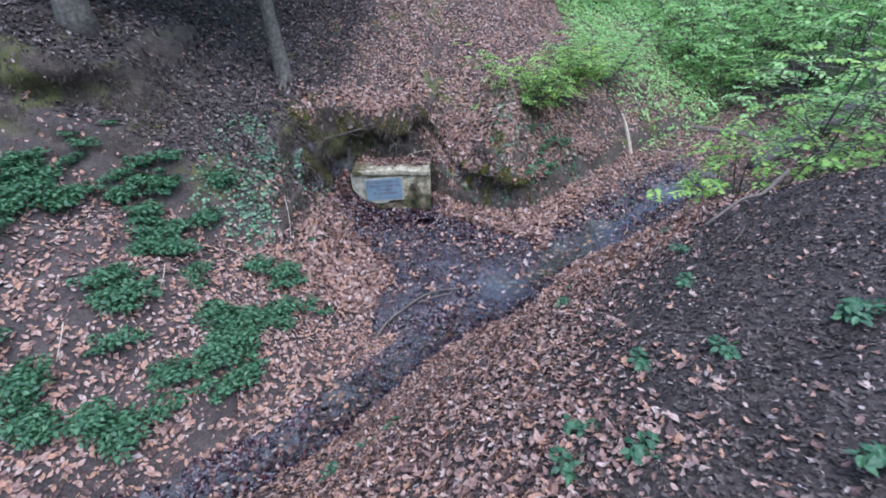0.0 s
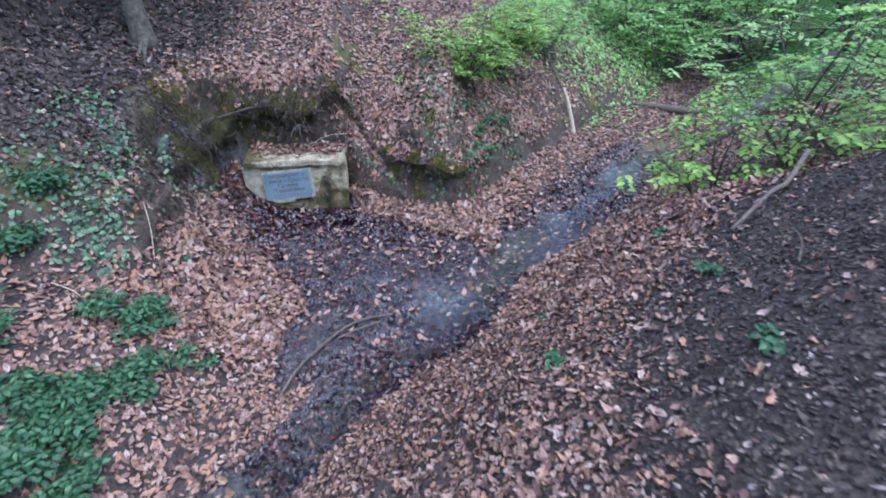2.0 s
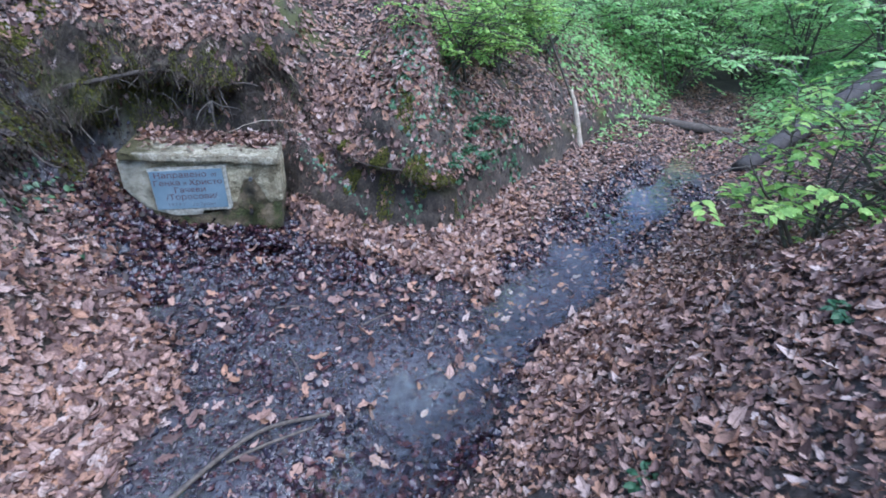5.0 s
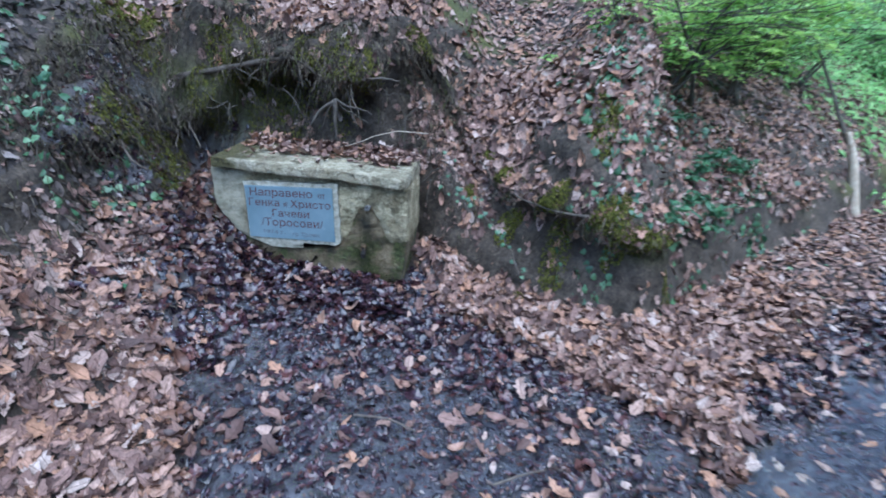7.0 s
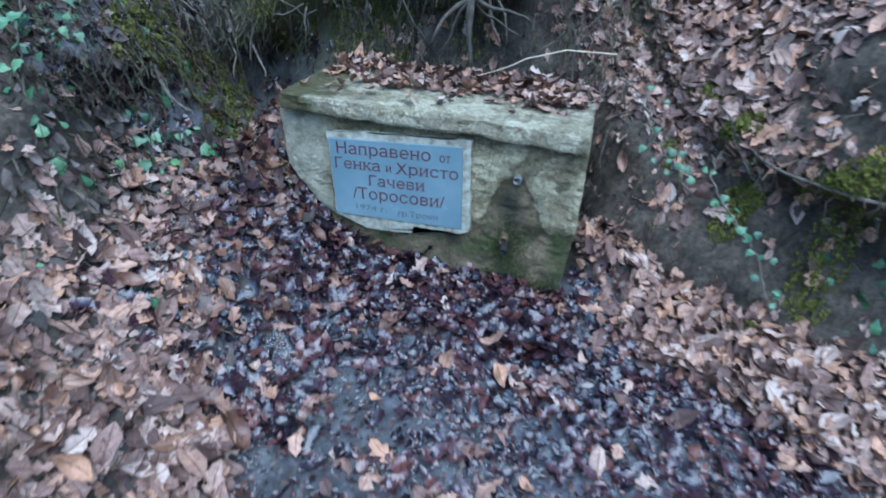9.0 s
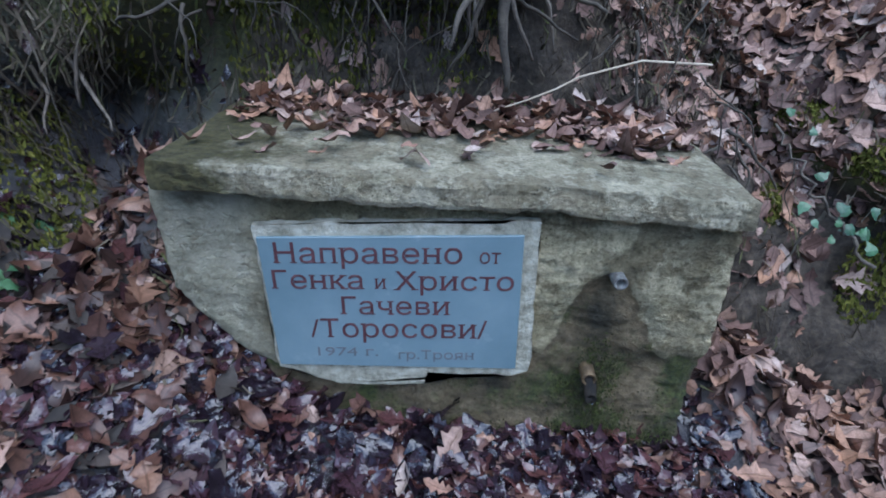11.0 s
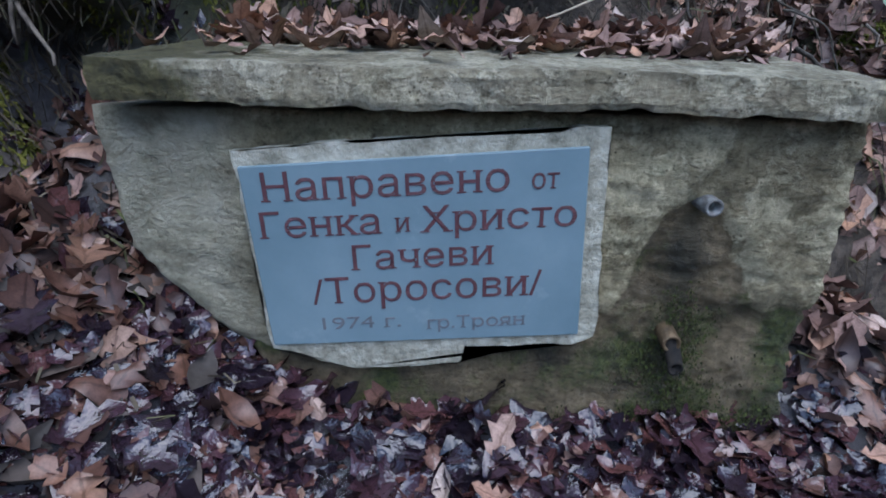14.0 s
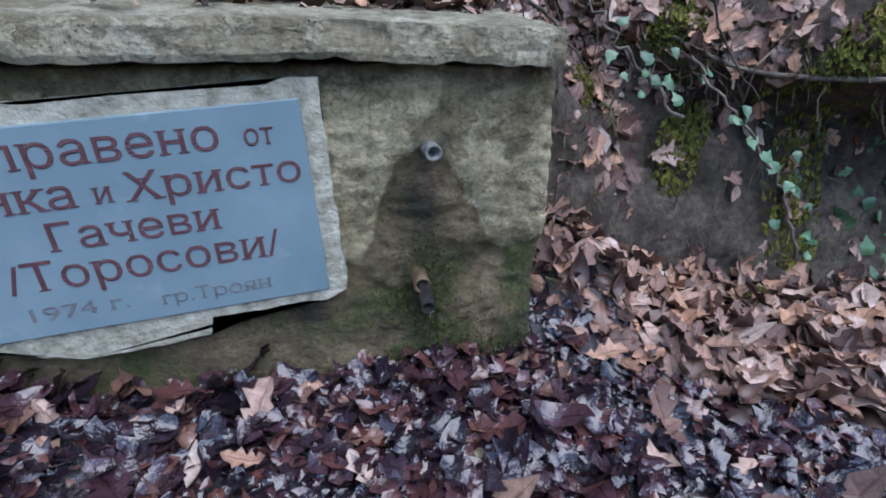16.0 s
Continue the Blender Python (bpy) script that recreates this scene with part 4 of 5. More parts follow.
tagged(lay_leaves("wet_leaf_litter", 90000, (-3.5, 4.8, 1.5, 9.5), damp, SOAKED, (0.04, 0.1), M_WET, 0.3, 0.025), "dark wet leaves lying in the muddy seep", "leaves", kind="stuff")
def painted_shade_side(x, y):
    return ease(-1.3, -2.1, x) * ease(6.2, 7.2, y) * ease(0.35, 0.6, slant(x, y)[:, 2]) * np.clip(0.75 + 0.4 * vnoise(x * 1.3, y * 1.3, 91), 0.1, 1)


# canopy shade on the hillside is put into the dark colour of these leaves
tagged(lay_leaves("dark_leaf_litter", 56000, (-7.5, -1.3, 6.2, 12.5), painted_shade_side, COARSE, (0.04, 0.09), M_OLD_SHADED, 0.45, 0.04), "hillside leaves in darker colours that stand for tree shade", "leaves", kind="stuff")
tagged(lay_leaves("wet_leaf_scraps", 60000, (-2.0, 3.5, 3.5, 8.5), lambda x, y: ease(0.2, 0.5, wetness(x, y)) * (1 - 0.95 * pools(x, y)), SCRAPS, (0.012, 0.04), M_WET, 0.4, 0.015), "soaked leaf scraps in the mud", "leaves", kind="stuff")
tagged(lay_leaves("leaf_crumbs", 110000, (-3.0, 4.5, 0.0, 7.5), crumbs, SCRAPS, (0.012, 0.038), M_OLD_SHADED, 0.35, 0.015), "rotted leaf scraps on dark soil", "leaves", kind="stuff")


def single_leaves():
    """The largest leaves round the fountain, one by one."""
    rnd = np.random.default_rng(77)
    heap = tagged(new("loose_leaves"), "large single oak and beech leaves on the leaf layer", "leaves", kind="stuff")
    shapes = []
    for v, q in FINE:
        me = bpy.data.meshes.new("leaf")
        me.from_pydata([tuple(p) for p in v], [], [tuple(f) for f in q])
        me.materials.append(M_LEAF)
        mark_ribs(me)
        shapes.append(me)
    x, y = rnd.uniform(-2.0, 1.2, 700), rnd.uniform(5.9, 7.62, 700)
    ok = rnd.random(700) < np.where(wetness(x, y) > 0.3, 0.06, 0.75)
    x, y = x[ok][:290], y[ok][:290]
    rot = turned(slant(x, y), rnd.uniform(0, 6.283, len(x)), np.abs(rnd.normal(0, 0.3, len(x))), rnd.uniform(0, 6.283, len(x)))
    z = ground(x, y)
    for i in range(len(x)):
        ob = new("leaf", shapes[int(rnd.integers(len(shapes)))])
        ob.parent = heap
        sc = rnd.uniform(0.075, 0.13)
        ob.matrix_basis = Matrix.Translation((x[i], y[i], z[i] + rnd.uniform(0.03, 0.06))) @ Matrix(rot[i].tolist()).to_4x4() @ Matrix.Scale(sc, 4)


single_leaves()


def rib_face(x, y):
    return ease(0.85, 0.6, slant(x, y)[:, 2]) * ease(0.4, 1.0, x) * ease(0.2, 0.4, ground(x, y) + 0.15 * vnoise(x * 3, y * 3, 27)) * np.clip(0.5 + 0.6 * vnoise(x * 2, y * 2, 28), 0, 1)


tagged(lay_leaves("leaf_litter", 26000, (0.5, 3.6, 7.6, 10.4), rib_face, FINE, (0.04, 0.085), M_DRY, 0.5, 0.05), "brown leaves caught on the steep mossy rib", "leaves", kind="stuff")


def apron_top(x, y):
    return np.maximum(ground(x, y), APRON) + 0.004


tagged(lay_leaves("wet_leaf_litter", 900, (-1.45, -0.3, 7.3, 7.67), lambda x, y: 0.45 + 0.4 * ease(-0.2, 0.3, vnoise(x * 5, y * 5, 61)), SOAKED, (0.06, 0.11), M_WET, 0.35, 0.04, apron_top), "dark red wet leaves heaped on the sill below the pipe", "leaves", kind="stuff")
tagged(lay_leaves("wet_leaf_litter", 620, (-1.95, -1.15, 6.75, 7.8), lambda x, y: 0.9 + 0 * x, SOAKED, (0.055, 0.11), M_WET, 0.5, 0.05), "large dark wet leaves heaped beside the fountain", "leaves", kind="stuff")
tagged(lay_leaves("leaf_litter", 120, (-2.0, -1.25, 6.4, 7.8), lambda x, y: 0.9 + 0 * x, FINE, (0.07, 0.115), M_DAMP, 0.4, 0.06), "large brown leaves heaped beside the fountain", "leaves", kind="stuff")


tagged(lay_leaves("leaf_heap", 260, (-1.92, -1.64, 7.55, 8.1), lambda x, y: 0.85 + 0 * x, FINE, (0.06, 0.11), M_DAMP, 0.6, 0.06), "brown leaves heaped against the end of the fountain", "leaves", kind="stuff")
tagged(lay_leaves("leaf_drift", 1100, (-0.5, 0.15, 7.98, 8.45), lambda x, y: 0.25 + 0.7 * ease(0.55, 0.75, ground(x, y)), FINE, (0.05, 0.095), M_DRY, 0.5, 0.05), "dry leaves drifting down the gully onto the slab", "leaves", kind="stuff")


tagged(lay_leaves("damp_leaf_litter", 9000, (-2.1, 1.6, 5.6, 7.75), lambda x, y: 0.75 * ease(0.06, 0.2, wetness(x, y)) * ease(0.75, 0.4, wetness(x, y)) + 0.25 * ease(-1.35, -1.6, x) * ease(6.9, 7.3, y), FINE, (0.05, 0.1), M_DAMP, 0.45, 0.05), "damp red-brown leaves round the edge of the seep", "leaves", kind="stuff")


def slab_top(x, y):
    return 0.692 - 0.048 * (x + 0.36) + 0.1 * (y - 7.632)


def slab_cover(x, y):
    return 0.04 + ease(7.83, 7.98, y + 0.05 * vnoise(x * 5, y * 5, 3) + 0.05 * ease(-0.9, -0.4, x) * ease(-0.36, -0.5, x))


tagged(lay_leaves("slab_leaves", 900, (-1.55, -0.36, 7.7, 8.16), slab_cover, FINE, (0.05, 0.09), M_DRY, 0.24, 0.045, slab_top), "brown leaves drifted over the back of the slab", "leaves", kind="stuff")


# ---- plants ----
def spray_leaves(rnd, shapes, origin, way, length, count, size, flat=0.78):
    """Leaves set by turns along one twig."""
    t = np.linspace(0.2, 1.0, count)
    side = np.array([-way[1], way[0], 0.0])
    side /= np.linalg.norm(side) + 1e-6
    sgn = np.where(np.arange(count) % 2 == 0, 1.0, -1.0)
    pos = origin + t[:, None] * way * length + side * (sgn * size * 0.5)[:, None]
    pos[:, 2] -= 0.25 * length * t ** 2
    up = np.tile([0.0, 0.0, 1.0], (count, 1)) + rnd.normal(0, 1 - flat, (count, 3)) + way * 0.25
    out = side[None] * sgn[:, None] + way[None] * 0.7
    up /= np.linalg.norm(up, axis=1, keepdims=True)
    y = out - up * np.sum(out * up, axis=1, keepdims=True)
    y /= np.linalg.norm(y, axis=1, keepdims=True) + 1e-6
    rot = np.stack([np.cross(y, up), y, up], -1)
    return pos, rot, rnd.uniform(0.75, 1.2, count) * size, rnd.integers(0, len(shapes), count)


LEAVES = [leaf_shape("oval", 0.2, -0.3, 0.2), leaf_shape("oval", 0.35, -0.5, 0.4)]
SMALL = [leaf_shape("flat", 0.3, -0.3), leaf_shape("flat", 0.15, -0.5)]
IVYS = [leaf_shape("ivy", 0.15, -0.2, 0.2), leaf_shape("ivy", -0.1, -0.3, 0.3)]


def shrub(name, base, height, spread_xy, twigs, leaf, mat, label, seed, stems=5, lean=(0, 0), low=0.25, shapes=LEAVES, per=9):
    """Stems that fork from a base, with twigs and a loose crown of single leaves."""
    rnd = np.random.default_rng(seed)
    root = tagged(new(name), label, "shrub" if "tree" not in name else "tree")
    root.location = base
    lines, tips, main = [], [], []
    for k in range(stems):
        ang = rnd.uniform(0, 6.28)
        way = np.array([math.cos(ang) * 0.5 + lean[0], math.sin(ang) * 0.5 + lean[1], 1.0])
        pts = wander((rnd.normal(0, 0.06), rnd.normal(0, 0.06), -0.1), way, height * rnd.uniform(0.75, 1.1), 9, 0.13, -0.02, seed * 31 + k)
        main.append([(pts, np.linspace(0.012 + 0.006 * height, 0.004, len(pts)))])
        for j in range(3, 10):
            for _ in range(2):
                a2 = rnd.uniform(0, 6.28)
                w2 = np.array([math.cos(a2), math.sin(a2), rnd.uniform(-0.1, 0.6)])
                br = wander(pts[j], w2, spread_xy * rnd.uniform(0.35, 0.9), 5, 0.12, 0.02, seed * 77 + k * 20 + j)
                main[k].append((br, np.linspace(0.006, 0.002, len(br))))
                tips.extend(br[1:])
    tips = np.array([t for t in tips if t[2] > low * height * 0.6])
    P, R, S, K = [], [], [], []
    for _ in range(twigs):
        o = tips[rnd.integers(len(tips))] + rnd.normal(0, 0.05, 3)
        a2 = rnd.uniform(0, 6.28)
        w = np.array([math.cos(a2), math.sin(a2), rnd.uniform(-0.25, 0.45)])
        length = rnd.uniform(2.5, 5.5) * leaf
        p, r, sz, kk = spray_leaves(rnd, shapes, o, w / np.linalg.norm(w), length, per, leaf)
        P.append(p), R.append(r), S.append(sz), K.append(kk)
        lines.append((np.array([o, o + w * length * 0.5, o + w * length * 0.9 - np.array([0, 0, 0.2 * length])]), [0.003, 0.002, 0.001]))
    for k in range(stems):
        tubes("stem", main[k], M_BARK, root, "thin grey-brown stem", 6)
    tagged(tubes("twigwork", lines, M_BARK, root, "", 4), kind="stuff")
    v, q = strew(shapes, np.concatenate(P), np.concatenate(R), np.concatenate(S), np.concatenate(K))
    packed("crown", v, q, mat, root)["label"] = "loose green leaves"
    return root


def on_ground(x, y, dz=0.0):
    return (x, y, float(ground(np.array([x]), np.array([y]))[0]) + dz)


shrub("shrub", on_ground(1.55, 9.3), 1.2, 0.75, 330, 0.06, M_SPRING, "bushy shrub with fresh yellow-green leaves on the bank", 5, 7)
shrub("shrub", on_ground(2.3, 10.2), 1.3, 0.9, 330, 0.065, M_SPRING, "bushy shrub with fresh yellow-green leaves on the bank", 6, 6)
shrub("shrub", on_ground(3.6, 11.6), 1.4, 1.0, 300, 0.07, M_FOREST, "green shrub on the slope above the brook", 7, 6)
shrub("bush", on_ground(3.75, 6.1), 1.35, 0.85, 70, 0.095, M_SPRING, "wide bush with bright spring leaves above the brook", 8, 7, (-0.05, 0.05), 0.0)
shrub("bush", on_ground(4.5, 5.3), 2.1, 1.3, 130, 0.095, M_SPRING, "tall airy bush with bright spring leaves on the bank crest", 9, 6, (-0.05, 0.0), 0.0)
shrub("bush", on_ground(5.2, 6.6), 2.4, 1.5, 170, 0.09, M_FOREST, "tall leafy bush on the bank crest", 10, 7, (0, 0), 0.0)


# ---- far undergrowth ----
def undergrowth():
    k = 0
    rnd = np.random.default_rng(4)
    for i in range(46):
        a, d = rnd.uniform(13.6, 25), rnd.uniform(-9, 7)
        mid = 3.6
        b = mid + d
        x, y = 0.719 * a - 0.695 * b, 0.695 * a + 0.719 * b
        if i < 5:
            made.append(shrub("forest_shrub", on_ground(x, y), rnd.uniform(1.6, 3.2), 1.3, 110, 0.14, M_FOREST, "green forest undergrowth shrub farther up the valley", 40 + i, 6, (0, 0), 0.0, SMALL, 9))
        else:
            x0, y0, z0 = on_ground(x, y)
            copy_thing(made[i % 5], Matrix.Translation((x0, y0, z0)) @ Matrix.Rotation(rnd.uniform(0, 6.28), 4, "Z"))


made = []
undergrowth()


def far_thicket():
    """Taller undergrowth that closes the head of the valley."""
    rnd = np.random.default_rng(6)
    for i in range(22):
        a, d = rnd.uniform(24, 36), -15 + 20 * (i + 0.5) / 22 + rnd.normal(0, 0.5)
        x, y = 0.719 * a - 0.695 * (3.6 + d), 0.695 * a + 0.719 * (3.6 + d)
        copy_thing(made[i % 5], Matrix.Translation(on_ground(x, y)) @ Matrix.Rotation(rnd.uniform(0, 6.28), 4, "Z") @ Matrix.Scale(rnd.uniform(1.7, 2.4), 4))


far_thicket()


def carpet():
    def keep(x, y):
        a, d, bed = stream(x, y)
        return ease(10.2, 12.5, a + 1.2 * vnoise(x * 0.7, y * 0.7, 71) + 0.7 * np.maximum(-d - 1.3, 0)) * np.clip(0.8 + 0.6 * vnoise(x * 0.5, y * 0.5, 72), 0.1, 1) * ease(0.4, 1.2, np.abs(d))
    return tagged(lay_leaves("ground_cover", 170000, (3.2, 22, 6.2, 26), keep, SMALL, (0.06, 0.13), M_FOREST, 0.28, 0.3), "bright green low plants covering the valley floor", "plants", kind="stuff")


carpet()


# ---- herbs on the banks ----
def herb(seed, stems, radius, height, leaf, mat, name, label):
    rnd = np.random.default_rng(seed)
    root = tagged(new(name), label, "plant", "herbs on the banks")
    P, R, S, K, lines = [], [], [], [], []
    for _ in range(stems):
        r, a = radius * math.sqrt(rnd.random()), rnd.uniform(0, 6.28)
        o = np.array([r * math.cos(a), r * math.sin(a), -0.04])
        top = o + np.array([rnd.normal(0, 0.03), rnd.normal(0, 0.03), height * rnd.uniform(0.6, 1.2) + 0.04])
        lines.append((np.array([o, (o + top) / 2 + rnd.normal(0, 0.01, 3), top]), [0.003, 0.0025, 0.0015]))
        for _ in range(rnd.integers(2, 4)):
            a2 = rnd.uniform(0, 6.28)
            p, rr, sz, kk = spray_leaves(rnd, LEAVES, top - np.array([0, 0, rnd.uniform(0, height * 0.4)]), np.array([math.cos(a2), math.sin(a2), 0.15]), leaf * 1.2, 3, leaf, 0.7)
            P.append(p), R.append(rr), S.append(sz), K.append(kk)
    tagged(tubes("stalk_tuft", lines, M_HERB, root, "", 4), kind="stuff")
    v, q = strew(LEAVES, np.concatenate(P), np.concatenate(R), np.concatenate(S), np.concatenate(K))
    packed("leaves", v, q, mat, root)
    return root


def herbs():
    rnd = np.random.default_rng(12)
    kinds = [herb(1, 11, 0.13, 0.11, 0.06, M_HERB, "green_herb", "patch of dark green herbs among dry leaves"),
             herb(2, 5, 0.09, 0.08, 0.055, M_HERB, "green_herb", "patch of dark green herbs among dry leaves"),
             herb(3, 15, 0.17, 0.13, 0.065, M_HERB, "green_herb", "patch of dark green herbs among dry leaves"),
             herb(4, 4, 0.05, 0.06, 0.05, M_HERB, "seedling", "small green seedling on the leaf-strewn bank")]
    used = set()

    def put(kind, x, y, s=1.0):
        m = Matrix.Translation(on_ground(x, y)) @ Matrix.Rotation(rnd.uniform(0, 6.28), 4, "Z")
        if kind not in used:
            used.add(kind)
            kinds[kind].matrix_basis = m
        else:
            copy_thing(kinds[kind], m)
    # thick patches on the far bank downstream of the fountain
    for x, y in ((-2.44, 4.05), (-2.15, 4.76), (-1.83, 5.1), (-2.95, 4.95), (-3.42, 4.5), (-3.4, 3.86), (-2.72, 3.5), (-3.0, 3.1)):
        put(2 if x < -2.3 else 0, x, y)
        put(1, x + rnd.normal(0, 0.2), y + rnd.normal(0, 0.2))
    for _ in range(1000):
        x, y = rnd.uniform(-5.6, -2.0), rnd.uniform(2.0, 6.6)
        if vnoise(np.array([x * 2.9]), np.array([y * 2.9]), 41)[0] + 0.4 * vnoise(np.array([x * 6]), np.array([y * 6]), 42)[0] > 0.17 and stream(x, y)[1] > 0.75 and (y < 5.5 or x < -3.1):
            put(int(rnd.integers(0, 3)), x, y)
    for x, y in ((1.25, 8.05), (1.45, 8.3), (1.6, 8.6), (1.35, 8.75), (1.8, 8.9), (1.15, 7.85), (1.7, 8.35), (2.1, 9.1)):
        put(1, x, y)
        put(0, x + 0.1, y + 0.12)
    for x, y in ((1.5, 2.78), (0.95, 2.04), (0.54, 1.7), (-0.6, 3.0), (1.3, 1.92), (0.7, 1.41), (-0.98, 2.4), (0.42, 1.4), (1.9, 1.95), (1.9, 3.6), (1.2, 4.3), (0.9, 3.4), (-1.75, 6.9), (-2.0, 6.2), (-0.75, 2.7), (2.2, 4.6)):
        put(3, x, y)
    for x, y in ((1.95, 1.96), (1.42, 1.12)):
        put(1, x, y)


herbs()


# ---- ivy ----
def ivy_cover():
    def keep(x, y):
        n = slant(x, y)
        leftbank = ease(-1.9, -2.3, x) * ease(-3.6, -3.0, x) * ease(5.6, 6.2, y) * ease(8.0, 7.4, y)
        rib = ease(0.5, 0.95, x) * ease(7.6, 7.7, y) * ease(9.9, 8.8, y) * ease(3.4, 2.2, x) * ease(0.99, 0.85, n[:, 2])
        return np.clip(leftbank + rib * 1.3, 0, 1) * np.clip(0.55 + 0.9 * vnoise(x * 2.6, y * 2.6, 51), 0.04, 1)
    return tagged(lay_leaves("ivy", 42000, (-3.6, 3.2, 5.6, 10.2), keep, IVYS, (0.03, 0.06), M_IVY, 0.9, 0.07), "trailing dark green ivy on the steep banks", "ivy", kind="stuff")


ivy_cover()


def vine(points, seed, leaf, label, count):
    rnd = np.random.default_rng(seed)
    pts = np.array(points, float)
    t = np.linspace(0, len(pts) - 1, 26)
    path = np.stack([curve(np.arange(len(pts)), pts[:, i], t) for i in range(3)], -1) + rnd.normal(0, 0.006, (26, 3))
    root = tagged(new("ivy_vine"), label, "ivy", "ivy vines")
    root.location = path[-1]
    tubes("stem", [(path - path[-1], np.linspace(0.003, 0.005, 26))], M_ROOT, root, "", 5)
    k = rnd.integers(0, 26, count)
    pos = path[k] - path[-1] + rnd.normal(0, 0.028, (count, 3)) + np.array([0, -0.015, 0])
    rot = turned(np.tile([0.0, -0.8, 0.6], (count, 1)), rnd.uniform(0, 6.28, count), np.abs(rnd.normal(0, 0.4, count)), rnd.uniform(0, 6.28, count))
    v, q = strew(IVYS, pos, rot, rnd.uniform(0.8, 1.3, count) * leaf, rnd.integers(0, 2, count))
    packed("leaves", v, q, M_IVY, root)


vine([(-2.28, 7.3, 1.25), (-2.3, 7.2, 1.0), (-2.3, 7.12, 0.7), (-2.3, 7.05, 0.42)], 3, 0.045, "thin ivy vine hanging down the bank", 44)
vine([(-0.16, 7.98, 0.78), (-0.12, 7.85, 0.67), (-0.04, 7.82, 0.58), (0.04, 7.78, 0.49)], 4, 0.028, "ivy vine with small pale-veined leaves over bare earth", 14)
vine([(0.1, 7.85, 0.62), (0.12, 7.72, 0.52), (0.28, 7.68, 0.34), (0.39, 7.66, 0.12)], 5, 0.03, "ivy vine with small pale-veined leaves over bare earth", 18)


# ---- moss cushions ----
def moss_cushion(x, y, rx, ry, seed):
    rnd = np.random.default_rng(seed)
    n = int(9000 * rx * ry / 0.02) // 10 + 300
    r, a = np.sqrt(rnd.random(n)), rnd.uniform(0, 6.283, n)
    px, py = x + rx * r * np.cos(a), y + ry * r * np.sin(a)
    up = slant(px, py)
    h = 0.035 * np.sqrt(np.maximum(1 - r ** 2, 0)) * (1 + 0.6 * vnoise(px * 30, py * 30, seed))
    pz = ground(px, py)
    pos = np.stack([px, py + jut(px, py, pz), pz], -1) + up * h[:, None]
    rot = turned(up, rnd.uniform(0, 6.283, n), np.abs(rnd.normal(0, 1.2, n)), rnd.uniform(0, 6.283, n))
    v, q = strew(SCRAPS, pos, rot, rnd.uniform(0.012, 0.028, n), rnd.integers(0, 2, n))
    ob = packed("moss_cushion", v - np.array([x, y, 0]), q, M_MOSSLEAF)
    ob.location = (x, y, 0)
    return tagged(ob, "yellow-green cushion of moss on the bank", "moss", kind="stuff")


M_MOSSLEAF = leafy("moss_fronds", [(0.0, (0.05, 0.055, 0.012)), (0.5, (0.11, 0.115, 0.025)), (1.0, (0.2, 0.19, 0.045))], 0.85, 0.1, 0.2)
for k, (mx, my, mrx, mry) in enumerate(((0.02, 8.12, 0.07, 0.04), (0.3, 8.0, 0.1, 0.04), (0.39, 7.74, 0.06, 0.04), (0.8, 8.15, 0.09, 0.2), (0.62, 7.86, 0.1, 0.06), (1.02, 7.76, 0.12, 0.05), (1.3, 7.9, 0.1, 0.06), (0.86, 8.5, 0.1, 0.2), (0.95, 7.85, 0.06, 0.08),
                                       (-1.5, 8.38, 0.3, 0.12), (-2.2, 7.9, 0.2, 0.2), (-1.0, 8.42, 0.25, 0.1), (-2.5, 8.4, 0.3, 0.25), (-2.3, 8.9, 0.25, 0.2))):
    moss_cushion(mx, my, mrx, mry, 300 + k)


def lip_moss(x, rx, seed):
    """A cushion of moss on the turf lip."""
    ys = np.arange(7.3, 9.2, 0.01)
    k = int(np.argmax(ground(np.full_like(ys, x), ys) > float(lip(np.array([x]))[0]) + 0.08))
    return moss_cushion(x, float(ys[k]), rx, 0.05, seed)


for k, (mx, mrx) in enumerate(((0.1, 0.08), (0.24, 0.07), (0.55, 0.09), (0.85, 0.1), (1.1, 0.1), (-0.45, 0.1), (-0.75, 0.09), (-1.15, 0.1), (-1.72, 0.15), (-1.9, 0.12))):
    lip_moss(mx, mrx, 340 + k)


